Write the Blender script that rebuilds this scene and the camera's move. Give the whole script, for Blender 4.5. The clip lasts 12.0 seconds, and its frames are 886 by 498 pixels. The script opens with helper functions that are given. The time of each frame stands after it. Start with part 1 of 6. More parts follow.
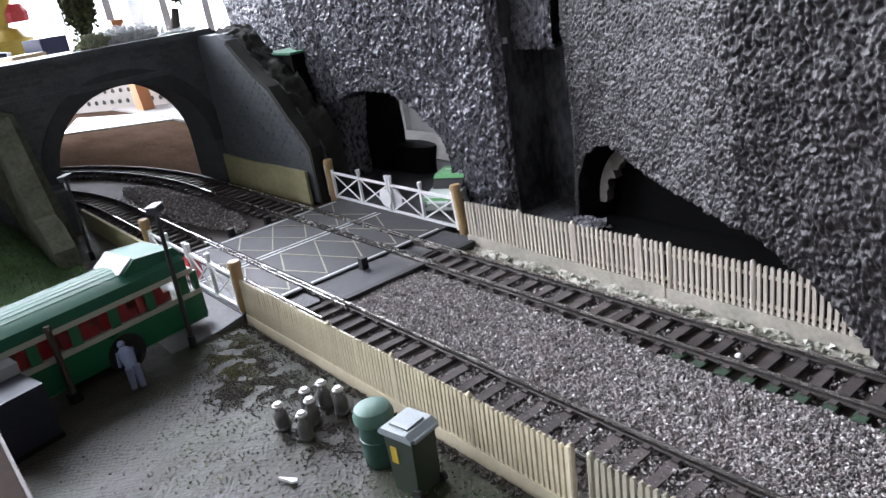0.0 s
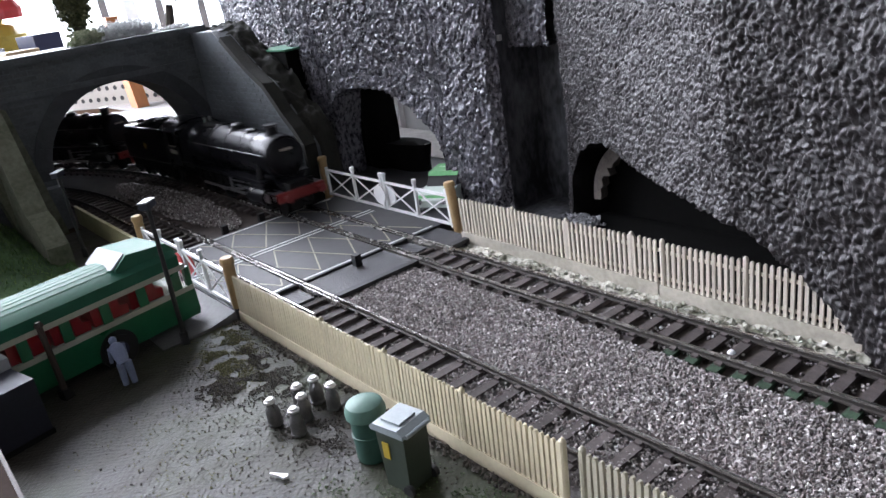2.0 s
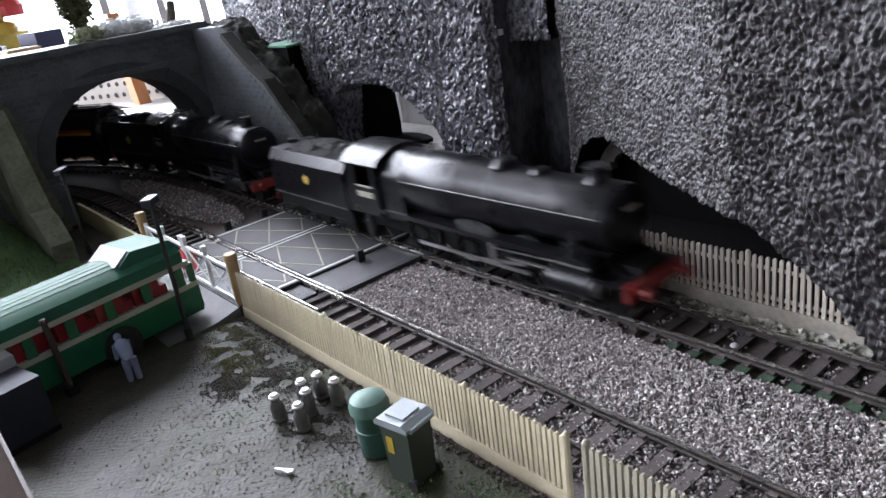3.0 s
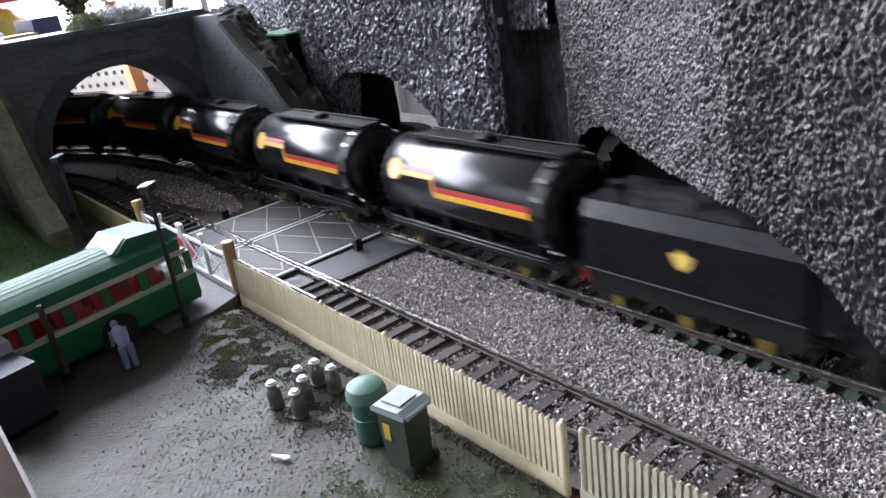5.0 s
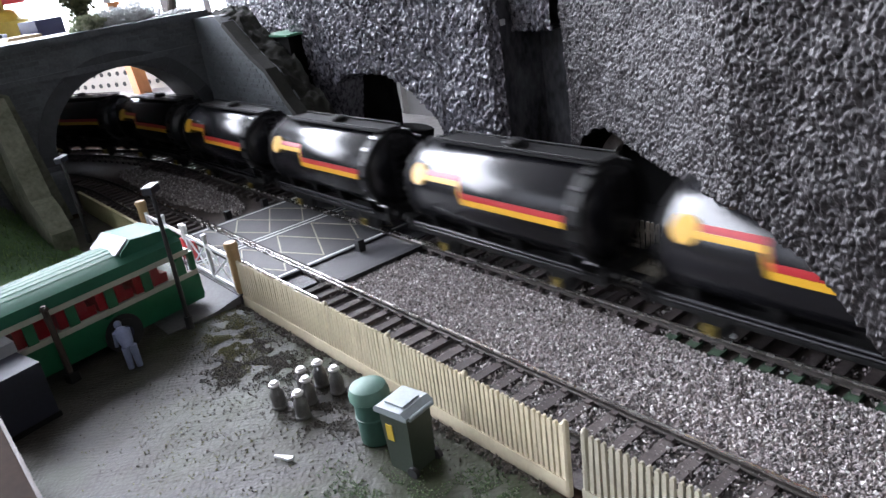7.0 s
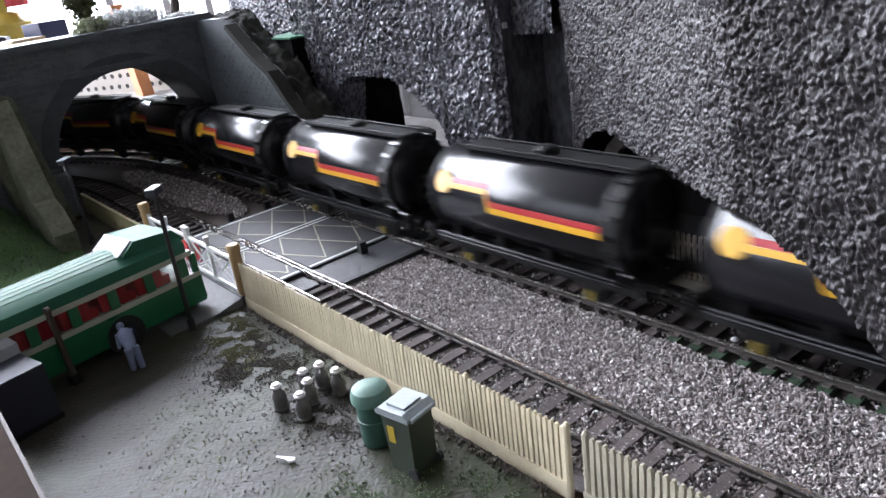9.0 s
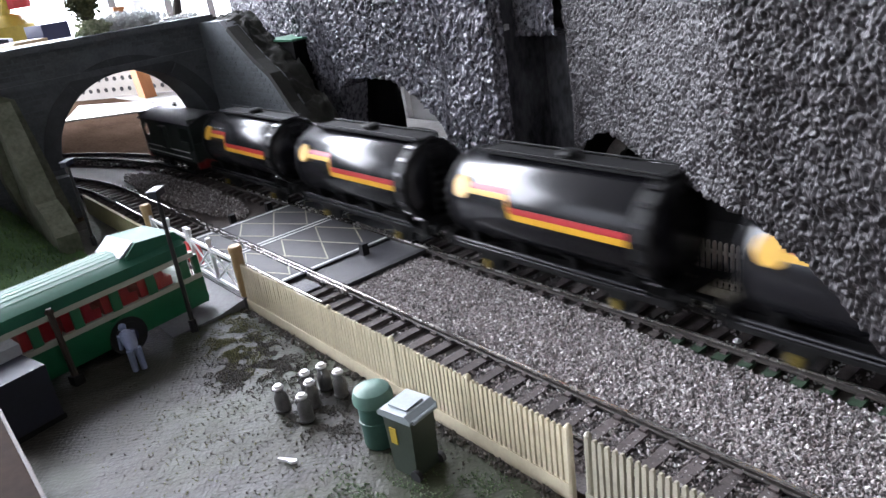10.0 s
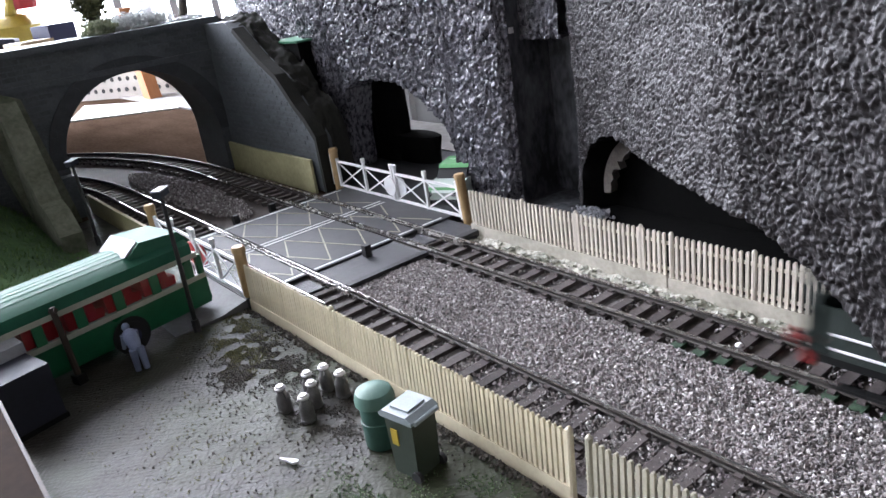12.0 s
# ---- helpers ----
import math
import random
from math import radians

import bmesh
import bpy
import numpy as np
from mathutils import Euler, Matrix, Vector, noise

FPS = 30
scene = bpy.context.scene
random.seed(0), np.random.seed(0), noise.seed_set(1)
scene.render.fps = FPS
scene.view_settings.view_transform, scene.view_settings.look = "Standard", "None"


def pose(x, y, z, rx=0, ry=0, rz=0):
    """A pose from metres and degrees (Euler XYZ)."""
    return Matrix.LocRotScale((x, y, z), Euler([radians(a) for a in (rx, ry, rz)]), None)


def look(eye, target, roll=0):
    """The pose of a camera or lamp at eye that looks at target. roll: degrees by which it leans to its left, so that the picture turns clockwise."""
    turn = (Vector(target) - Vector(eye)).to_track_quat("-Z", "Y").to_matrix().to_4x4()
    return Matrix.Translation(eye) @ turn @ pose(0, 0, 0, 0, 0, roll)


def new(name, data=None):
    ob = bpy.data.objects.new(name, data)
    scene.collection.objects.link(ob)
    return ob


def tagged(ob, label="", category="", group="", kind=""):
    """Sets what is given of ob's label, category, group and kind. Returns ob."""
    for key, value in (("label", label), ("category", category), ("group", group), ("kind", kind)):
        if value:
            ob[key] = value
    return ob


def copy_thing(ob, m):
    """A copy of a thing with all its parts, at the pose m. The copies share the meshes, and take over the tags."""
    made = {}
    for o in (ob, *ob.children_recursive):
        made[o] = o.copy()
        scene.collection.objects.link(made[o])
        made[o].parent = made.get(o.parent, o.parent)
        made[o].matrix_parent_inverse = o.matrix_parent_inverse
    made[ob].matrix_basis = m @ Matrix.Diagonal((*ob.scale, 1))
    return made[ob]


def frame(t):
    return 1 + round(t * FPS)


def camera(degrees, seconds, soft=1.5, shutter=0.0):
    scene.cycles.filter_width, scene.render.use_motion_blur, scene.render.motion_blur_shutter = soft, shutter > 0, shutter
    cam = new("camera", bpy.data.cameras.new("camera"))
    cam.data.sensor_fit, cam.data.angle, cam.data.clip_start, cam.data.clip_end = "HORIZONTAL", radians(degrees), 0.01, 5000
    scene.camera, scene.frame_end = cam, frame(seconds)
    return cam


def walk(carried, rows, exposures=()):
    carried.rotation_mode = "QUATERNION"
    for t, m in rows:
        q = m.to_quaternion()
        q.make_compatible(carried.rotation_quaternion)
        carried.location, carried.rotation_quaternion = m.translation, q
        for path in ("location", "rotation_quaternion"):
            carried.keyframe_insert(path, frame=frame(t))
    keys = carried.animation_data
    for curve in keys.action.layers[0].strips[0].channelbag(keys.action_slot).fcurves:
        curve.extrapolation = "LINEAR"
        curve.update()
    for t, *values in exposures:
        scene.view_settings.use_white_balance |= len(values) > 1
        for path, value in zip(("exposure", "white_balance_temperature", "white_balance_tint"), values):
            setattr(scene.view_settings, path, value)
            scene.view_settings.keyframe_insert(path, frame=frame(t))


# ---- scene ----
cam = camera(61.63, 12.0, soft=1.5, shutter=0.6)
# seconds, eye, heading from +y, tilt down, roll
VIEWS = [
    (0.0, (0.3063, -0.1260, 0.1381), -53.319, 20.972, -9.192),
    (0.5, (0.3063, -0.1260, 0.1377), -53.318, 20.933, -9.201),
    (1.0, (0.3070, -0.1255, 0.1377), -53.201, 20.887, -9.049),
    (1.5, (0.3065, -0.1257, 0.1371), -53.046, 20.937, -8.955),
    (2.0, (0.3067, -0.1255, 0.1366), -52.954, 21.050, -8.894),
    (2.5, (0.3068, -0.1257, 0.1366), -53.013, 21.190, -9.045),
    (3.0, (0.3071, -0.1257, 0.1370), -53.251, 21.441, -9.353),
    (5.0, (0.3069, -0.1258, 0.1355), -53.188, 22.071, -8.992),
    (5.5, (0.3068, -0.1257, 0.1355), -53.185, 22.124, -8.992),
    (6.0, (0.3071, -0.1258, 0.1354), -53.338, 22.054, -9.075),
    (6.5, (0.3072, -0.1261, 0.1358), -53.361, 22.040, -9.048),
    (7.0, (0.3073, -0.1263, 0.1360), -53.350, 22.003, -9.022),
    (9.0, (0.3078, -0.1267, 0.1363), -53.462, 21.804, -8.947),
    (9.5, (0.3079, -0.1268, 0.1362), -53.545, 21.695, -9.017),
    (10.0, (0.3077, -0.1269, 0.1361), -53.555, 21.627, -8.953),
    (10.5, (0.3079, -0.1271, 0.1360), -53.578, 21.568, -8.939),
    (11.0, (0.3081, -0.1272, 0.1361), -53.640, 21.538, -8.794),
    (11.5, (0.3082, -0.1269, 0.1359), -53.667, 21.478, -8.535),
    (12.0, (0.3082, -0.1272, 0.1361), -53.766, 21.391, -8.587),
]


def view(eye, heading, tilt, roll):
    h, d = radians(heading), radians(tilt)
    aim = Vector((math.sin(h) * math.cos(d), math.cos(h) * math.cos(d), -math.sin(d)))
    return look(eye, Vector(eye) + aim, roll)


walk(cam, [(t, view(e, h, d, r)) for t, e, h, d, r in VIEWS], exposures=[(0.0, 0.36, 6200, 15), (3.0, 0.36, 6200, 15), (5.0, 0.54, 6200, 15), (12.0, 0.56, 6200, 15)])

# ---- light: a bright window at the end of the room, an added fill lamp at the side ----
world = bpy.data.worlds.new("sky")
scene.world = world
world.use_nodes = True
wn = world.node_tree
sky = wn.nodes.new("ShaderNodeTexSky")
sky.sky_type, sky.sun_disc, sky.sun_elevation, sky.sun_rotation = "NISHITA", False, radians(40), radians(270)
wn.nodes["Background"].inputs[1].default_value = 0.1
wn.links.new(sky.outputs[0], wn.nodes["Background"].inputs[0])


def window_light(name, eye, target, w, h, watts, colour):
    d = bpy.data.lights.new(name, "AREA")
    d.shape, d.size, d.size_y, d.energy, d.color = "RECTANGLE", w, h, watts, colour
    new(name, d).matrix_world = look(eye, target)


window_light("end_window_light", (-1.60, -0.25, 0.80), (0.0, -0.25, 0.70), 2.78, 1.46, 182, (0.89, 0.93, 1.0))
window_light("side_window_light", (-0.6, -2.32, 1.05), (-0.1, 0.0, 0.2), 1.7, 1.0, 1.0, (0.90, 0.93, 1.0))


# ---- materials ----
def mat(name, c1, c2=None, rough=0.6, metal=0.0, scale=150.0, bump=0.2, fine=6.0, mix=(0.35, 0.7), spread=0.0, coat=0.0, stretch=None, rvar=0.1, turn=0.0, spec=0.5):
    """A surface of two tones at two scales, with fine relief; spread varies alike pieces."""
    m = bpy.data.materials.new(name)
    m.use_nodes = True
    nt = m.node_tree
    N, L = nt.nodes, nt.links
    b = N["Principled BSDF"]
    c2 = c2 or tuple(c * 0.7 for c in c1)
    tc = N.new("ShaderNodeTexCoord")
    src = tc.outputs["Object"]
    if stretch:
        mp = N.new("ShaderNodeMapping")
        mp.inputs["Scale"].default_value = stretch
        mp.inputs["Rotation"].default_value = (0, 0, radians(turn))
        L.new(src, mp.inputs[0])
        src = mp.outputs[0]
    n1, n2 = N.new("ShaderNodeTexNoise"), N.new("ShaderNodeTexNoise")
    for n, s in ((n1, scale), (n2, scale * fine)):
        n.inputs["Scale"].default_value, n.inputs["Detail"].default_value = s, 5.0
        L.new(src, n.inputs["Vector"])
    add = N.new("ShaderNodeMath")
    add.operation = "MULTIPLY_ADD"
    add.inputs[1].default_value = 0.45
    L.new(n2.outputs[0], add.inputs[0])
    half = N.new("ShaderNodeMath")
    half.operation = "MULTIPLY"
    half.inputs[1].default_value = 0.55
    L.new(n1.outputs[0], half.inputs[0])
    L.new(half.outputs[0], add.inputs[2])
    ramp = N.new("ShaderNodeValToRGB")
    ramp.color_ramp.elements[0].position, ramp.color_ramp.elements[1].position = mix
    ramp.color_ramp.elements[0].color, ramp.color_ramp.elements[1].color = (*c2, 1), (*c1, 1)
    L.new(add.outputs[0], ramp.inputs[0])
    col = ramp.outputs[0]
    if spread:
        oi, hsv, mr = N.new("ShaderNodeObjectInfo"), N.new("ShaderNodeHueSaturation"), N.new("ShaderNodeMapRange")
        mr.inputs["To Min"].default_value, mr.inputs["To Max"].default_value = 1 - spread, 1 + spread
        L.new(oi.outputs["Random"], mr.inputs["Value"])
        L.new(mr.outputs[0], hsv.inputs["Value"])
        L.new(col, hsv.inputs["Color"])
        col = hsv.outputs[0]
    L.new(col, b.inputs["Base Color"])
    rr = N.new("ShaderNodeMapRange")
    rr.inputs["To Min"].default_value, rr.inputs["To Max"].default_value = max(0.03, rough - rvar), min(1, rough + rvar)
    L.new(n1.outputs[0], rr.inputs["Value"])
    L.new(rr.outputs[0], b.inputs["Roughness"])
    b.inputs["Metallic"].default_value = metal
    b.inputs["Specular IOR Level"].default_value = spec
    b.inputs["Coat Weight"].default_value = coat
    if bump:
        bp = N.new("ShaderNodeBump")
        bp.inputs["Strength"].default_value, bp.inputs["Distance"].default_value = bump, 0.0006
        L.new(add.outputs[0], bp.inputs["Height"])
        L.new(bp.outputs[0], b.inputs["Normal"])
    return m


def island_mat(name, tones, rough=0.8):
    """Loose pieces in one mesh: each takes its own tone."""
    m = bpy.data.materials.new(name)
    m.use_nodes = True
    N, L = m.node_tree.nodes, m.node_tree.links
    g, ramp = N.new("ShaderNodeNewGeometry"), N.new("ShaderNodeValToRGB")
    ramp.color_ramp.interpolation = "LINEAR"
    el = ramp.color_ramp.elements
    while len(el) < len(tones):
        el.new(0.5)
    for i, c in enumerate(tones):
        el[i].position = i / (len(tones) - 1)
        el[i].color = (*c, 1)
    L.new(g.outputs["Random Per Island"], ramp.inputs[0])
    L.new(ramp.outputs[0], N["Principled BSDF"].inputs["Base Color"])
    N["Principled BSDF"].inputs["Roughness"].default_value = rough
    return m


def glow(name, colour, strength):
    m = bpy.data.materials.new(name)
    m.use_nodes = True
    b = m.node_tree.nodes["Principled BSDF"]
    b.inputs["Base Color"].default_value = (*colour, 1)
    b.inputs["Emission Color"].default_value = (*colour, 1)
    b.inputs["Emission Strength"].default_value = strength
    return m


M = {
    "board": mat("bare_board", (0.082, 0.055, 0.040), (0.040, 0.026, 0.018), 0.9, scale=14, fine=12, bump=0.3, stretch=(1, 3, 1), spec=0.0),
    "yard": mat("weathered_concrete_yard", (0.052, 0.048, 0.038), (0.012, 0.010, 0.007), 0.56, scale=60, fine=14, bump=0.9, rvar=0.16, stretch=(1.3, 0.75, 1), turn=-53, spec=0.30, mix=(0.40, 0.66)),
    "moss": mat("moss_flock", (0.10, 0.11, 0.03), (0.04, 0.035, 0.015), 0.95, scale=400, bump=0.5),
    "dirt": mat("dark_soil", (0.07, 0.055, 0.04), (0.025, 0.02, 0.015), 0.95, scale=300, bump=0.6),
    "grass": mat("green_flock", (0.055, 0.12, 0.03), (0.02, 0.05, 0.015), 0.95, scale=60, fine=12, bump=0.8),
    "rail": mat("nickel_rail", (0.62, 0.60, 0.57), (0.42, 0.39, 0.36), 0.26, 0.9, scale=200, bump=0.05),
    "railside": mat("rusty_rail_web", (0.05, 0.042, 0.036), (0.028, 0.024, 0.021), 0.6, 0.2, scale=300, bump=0.1),
    "sleeper": mat("brown_plastic_sleeper", (0.112, 0.094, 0.090), (0.058, 0.049, 0.047), 0.75, scale=500, bump=0.3, spread=0.25, spec=0.25),
    "sleeper_green": mat("mossy_sleeper_end", (0.050, 0.105, 0.055), (0.018, 0.030, 0.018), 0.8, scale=500, bump=0.4, spread=0.25),
    "bed": mat("grey_ballast_bed", (0.24, 0.22, 0.21), (0.10, 0.09, 0.09), 0.9, scale=500, fine=3, bump=0.8),
    "asphalt": mat("dark_road_plastic", (0.040, 0.040, 0.043), (0.026, 0.026, 0.028), 0.5, scale=120, fine=10, bump=0.15, spec=0.35),
    "ramp": mat("cobbled_dark_plastic", (0.05, 0.05, 0.056), (0.02, 0.02, 0.024), 0.45, scale=900, fine=2, bump=0.8),
    "line": mat("white_road_paint", (0.72, 0.72, 0.7), (0.5, 0.5, 0.48), 0.5, scale=300, bump=0.05),
    "yline": mat("worn_yellow_road_paint", (0.36, 0.33, 0.24), (0.18, 0.17, 0.14), 0.6, scale=300, bump=0.05),
    "cream": mat("cream_plastic", (0.62, 0.56, 0.40), (0.50, 0.44, 0.31), 0.45, scale=120, bump=0.12, spread=0.06),
    "ivory": mat("ivory_plastic", (0.60, 0.55, 0.47), (0.50, 0.45, 0.38), 0.5, scale=120, bump=0.12, spread=0.08),
    "plinth": mat("dirty_ivory_plinth", (0.50, 0.46, 0.39), (0.30, 0.28, 0.23), 0.6, scale=80, bump=0.2),
    "clearplastic": mat("grey_cream_plastic", (0.44, 0.41, 0.32), (0.32, 0.30, 0.23), 0.35, scale=200, bump=0.1),
    "mossycream": mat("stained_cream_panel", (0.42, 0.39, 0.22), (0.26, 0.25, 0.13), 0.6, scale=60, bump=0.3),
    "white": mat("white_plastic", (0.78, 0.78, 0.78), (0.66, 0.66, 0.66), 0.4, scale=200, bump=0.03),
    "tan": mat("tan_wood_post", (0.48, 0.33, 0.16), (0.36, 0.24, 0.11), 0.5, scale=300, bump=0.15),
    "red": mat("red_plastic", (0.55, 0.04, 0.04), (0.4, 0.03, 0.03), 0.4, scale=200, bump=0.03),
    "black": mat("black_plastic", (0.016, 0.016, 0.018), (0.010, 0.010, 0.011), 0.4, scale=300, bump=0.1),
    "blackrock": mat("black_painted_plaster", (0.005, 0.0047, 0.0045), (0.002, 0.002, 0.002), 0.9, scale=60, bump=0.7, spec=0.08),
    "brick": mat("painted_grey_brick", (0.105, 0.118, 0.128), (0.050, 0.056, 0.06), 0.6, scale=70, fine=9, bump=0.5),
    "brickpiece": mat("painted_grey_brick_course", (0.105, 0.114, 0.120), (0.040, 0.045, 0.048), 0.6, scale=90, bump=0.5, spread=0.18),
    "stone": mat("mossy_cream_stone", (0.19, 0.19, 0.145), (0.075, 0.085, 0.055), 0.85, scale=70, bump=0.6, spec=0.2),
    "darkarch": mat("sooty_arch_ring", (0.055, 0.06, 0.066), (0.028, 0.03, 0.034), 0.6, scale=200, bump=0.4),
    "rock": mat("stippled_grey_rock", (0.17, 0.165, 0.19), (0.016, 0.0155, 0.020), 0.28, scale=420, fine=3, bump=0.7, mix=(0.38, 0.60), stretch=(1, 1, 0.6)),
    # purple-grey is the rock's own hue; its much darker tone paints the light's fall-off
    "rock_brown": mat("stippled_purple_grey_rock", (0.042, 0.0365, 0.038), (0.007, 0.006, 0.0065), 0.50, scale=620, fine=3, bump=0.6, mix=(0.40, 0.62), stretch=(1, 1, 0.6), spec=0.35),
    "recess": mat("dark_recess_paint", (0.15, 0.155, 0.17), (0.012, 0.012, 0.014), 0.6, scale=55, fine=6, bump=0.7, mix=(0.40, 0.66), stretch=(1, 1, 0.5)),
    "panel": mat("grey_white_panel", (0.46, 0.455, 0.45), (0.40, 0.395, 0.39), 0.6, scale=20, bump=0.05),
    "wall": mat("grey_room_wall", (0.40, 0.385, 0.365), (0.35, 0.335, 0.315), 0.8, scale=6, bump=0.05),
    "carpet": mat("dark_room_floor", (0.12, 0.10, 0.09), (0.08, 0.07, 0.06), 0.9, scale=40, bump=0.2),
    "ceiling": mat("dull_ceiling_boards", (0.14, 0.135, 0.13), (0.11, 0.105, 0.10), 0.9, scale=6, bump=0.03),
    "orange": mat("orange_wood", (0.50, 0.20, 0.07), (0.40, 0.15, 0.05), 0.5, scale=40, bump=0.1, stretch=(1, 1, 0.2)),
    "greenmat": mat("green_card", (0.05, 0.20, 0.11), (0.04, 0.15, 0.08), 0.5, scale=100, bump=0.05),
    "window": glow("bright_daylight", (0.95, 0.98, 1.0), 4.0),
    "fillpane": glow("dim_daylight_behind_net", (0.92, 0.95, 1.0), 0.3),
    "frame": mat("white_window_frame", (0.7, 0.7, 0.7), (0.6, 0.6, 0.6), 0.4, scale=30, bump=0.02),
    "blind": mat("grey_blind_slat", (0.45, 0.46, 0.48), (0.4, 0.41, 0.43), 0.6, scale=30, bump=0.02),
}


def wet_yard(m):
    """Green film in broad patches and a fine combed hatch over the yard's concrete."""
    N, L = m.node_tree.nodes, m.node_tree.links
    b = N["Principled BSDF"]
    old = b.inputs["Base Color"].links[0].from_socket
    tc, film, ramp, mix = N.new("ShaderNodeTexCoord"), N.new("ShaderNodeTexNoise"), N.new("ShaderNodeValToRGB"), N.new("ShaderNodeMix")
    film.inputs["Scale"].default_value, film.inputs["Detail"].default_value = 17.0, 6.0
    L.new(tc.outputs["Object"], film.inputs["Vector"])
    ramp.color_ramp.elements[0].position, ramp.color_ramp.elements[1].position = 0.46, 0.64
    L.new(film.outputs[0], ramp.inputs[0])
    mix.data_type = "RGBA"
    L.new(ramp.outputs[0], mix.inputs["Factor"])
    L.new(old, mix.inputs[6])
    mix.inputs[7].default_value = (0.028, 0.034, 0.015, 1)
    L.new(mix.outputs[2], b.inputs["Base Color"])
    height = [n for n in N if n.type == "BUMP"][0].inputs["Height"]
    total = height.links[0].from_socket
    for turn in (38, 128):
        mp, wave, mul = N.new("ShaderNodeMapping"), N.new("ShaderNodeTexWave"), N.new("ShaderNodeMath")
        mp.inputs["Rotation"].default_value = (0, 0, radians(turn))
        L.new(tc.outputs["Object"], mp.inputs[0])
        L.new(mp.outputs[0], wave.inputs["Vector"])
        wave.inputs["Scale"].default_value, wave.inputs["Distortion"].default_value, wave.inputs["Detail Scale"].default_value = 170.0, 7.0, 0.9
        mul.operation, mul.inputs[1].default_value = "MULTIPLY_ADD", 0.09
        L.new(wave.outputs["Fac"], mul.inputs[0])
        L.new(total, mul.inputs[2])
        total = mul.outputs[0]
    L.new(total, height)


wet_yard(M["yard"])


# ---- mesh helpers ----
def part(name, bm, material, parent=None, label="", smooth=False, bevel=0.0):
    me = bpy.data.meshes.new(name)
    if bevel:
        sharp = [e for e in bm.edges if len(e.link_faces) == 2 and e.calc_face_angle(0) > 0.6]
        bmesh.ops.bevel(bm, geom=sharp, offset=bevel, segments=2, profile=0.5, affect="EDGES")
    bmesh.ops.recalc_face_normals(bm, faces=bm.faces[:])
    bm.to_mesh(me)
    bm.free()
    me.materials.append(M[material])
    if smooth:
        me.shade_auto_smooth(angle=radians(38)) if hasattr(me, "shade_auto_smooth") else None
        for p in me.polygons:
            p.use_smooth = True
        me.set_sharp_from_angle(angle=radians(38))
    ob = new(name, me)
    if parent:
        ob.parent = parent
    if label:
        ob["label"] = label
    return ob


def again(ob, m, parent=None):
    """The same piece once more, on the same mesh."""
    o = new(ob.name.split(".")[0], ob.data)
    o.parent = parent or ob.parent
    o.matrix_basis = m
    return o


def thing(name, label, category, m=None, group="", kind=""):
    ob = new(name)
    ob.empty_display_size = 0.01
    if m is not None:
        ob.matrix_basis = m
    return tagged(ob, label, category, group, kind)


def box(bm, x0, x1, y0, y1, z0, z1, m=None):
    v = [bm.verts.new((x, y, z)) for x in (x0, x1) for y in (y0, y1) for z in (z0, z1)]
    for f in ((0, 1, 3, 2), (4, 6, 7, 5), (0, 4, 5, 1), (2, 3, 7, 6), (0, 2, 6, 4), (1, 5, 7, 3)):
        bm.faces.new([v[i] for i in f])
    if m is not None:
        bmesh.ops.transform(bm, matrix=m, verts=v)
    return bm


def boxes(*dims):
    bm = bmesh.new()
    for d in dims:
        box(bm, *d)
    return bm


def rod(bm, a, b, r, r2=None, n=10):
    a, b = Vector(a), Vector(b)
    q = (b - a).to_track_quat("Z", "Y").to_matrix().to_4x4()
    bmesh.ops.create_cone(bm, cap_ends=True, segments=n, radius1=r, radius2=r if r2 is None else r2, depth=(b - a).length, matrix=Matrix.Translation((a + b) / 2) @ q)
    return bm


def rods(*specs, n=10):
    bm = bmesh.new()
    for s in specs:
        rod(bm, *s, n=n)
    return bm


def lathe(bm, profile, n=20, m=None):
    """Turn (radius, height) pairs about z."""
    rings = []
    for r, z in profile:
        rings.append([bm.verts.new((r * math.cos(2 * math.pi * i / n), r * math.sin(2 * math.pi * i / n), z)) for i in range(n)])
    for a, b in zip(rings, rings[1:]):
        for i in range(n):
            bm.faces.new((a[i], a[(i + 1) % n], b[(i + 1) % n], b[i]))
    bm.faces.new(rings[0][::-1])
    bm.faces.new(rings[-1])
    if m is not None:
        bmesh.ops.transform(bm, matrix=m, verts=[v for r in rings for v in r])
    return bm


def prism(bm, outline, d0, d1, axis="y", m=None):
    """Extrude a closed outline (u, w) between d0 and d1 along the axis."""
    def at(u, w, d):
        return {"x": (d, u, w), "y": (u, d, w), "z": (u, w, d)}[axis]
    a = [bm.verts.new(at(u, w, d0)) for u, w in outline]
    b = [bm.verts.new(at(u, w, d1)) for u, w in outline]
    n = len(a)
    bm.faces.new(a)
    bm.faces.new(b[::-1])
    for i in range(n):
        bm.faces.new((a[i], b[i], b[(i + 1) % n], a[(i + 1) % n]))
    if m is not None:
        bmesh.ops.transform(bm, matrix=m, verts=a + b)
    return bm


def grid(nu, nv, fn):
    """A sheet of nu by nv points from fn(i, j)."""
    pts = [fn(i, j) for j in range(nv) for i in range(nu)]
    faces = [(j * nu + i, j * nu + i + 1, (j + 1) * nu + i + 1, (j + 1) * nu + i) for j in range(nv - 1) for i in range(nu - 1)]
    return pts, faces


def sheet(name, pts, faces, material, parent=None, label="", smooth=True):
    me = bpy.data.meshes.new(name)
    me.from_pydata(pts, [], faces)
    me.materials.append(M[material])
    if smooth:
        for p in me.polygons:
            p.use_smooth = True
    ob = new(name, me)
    if parent:
        ob.parent = parent
    if label:
        ob["label"] = label
    return ob


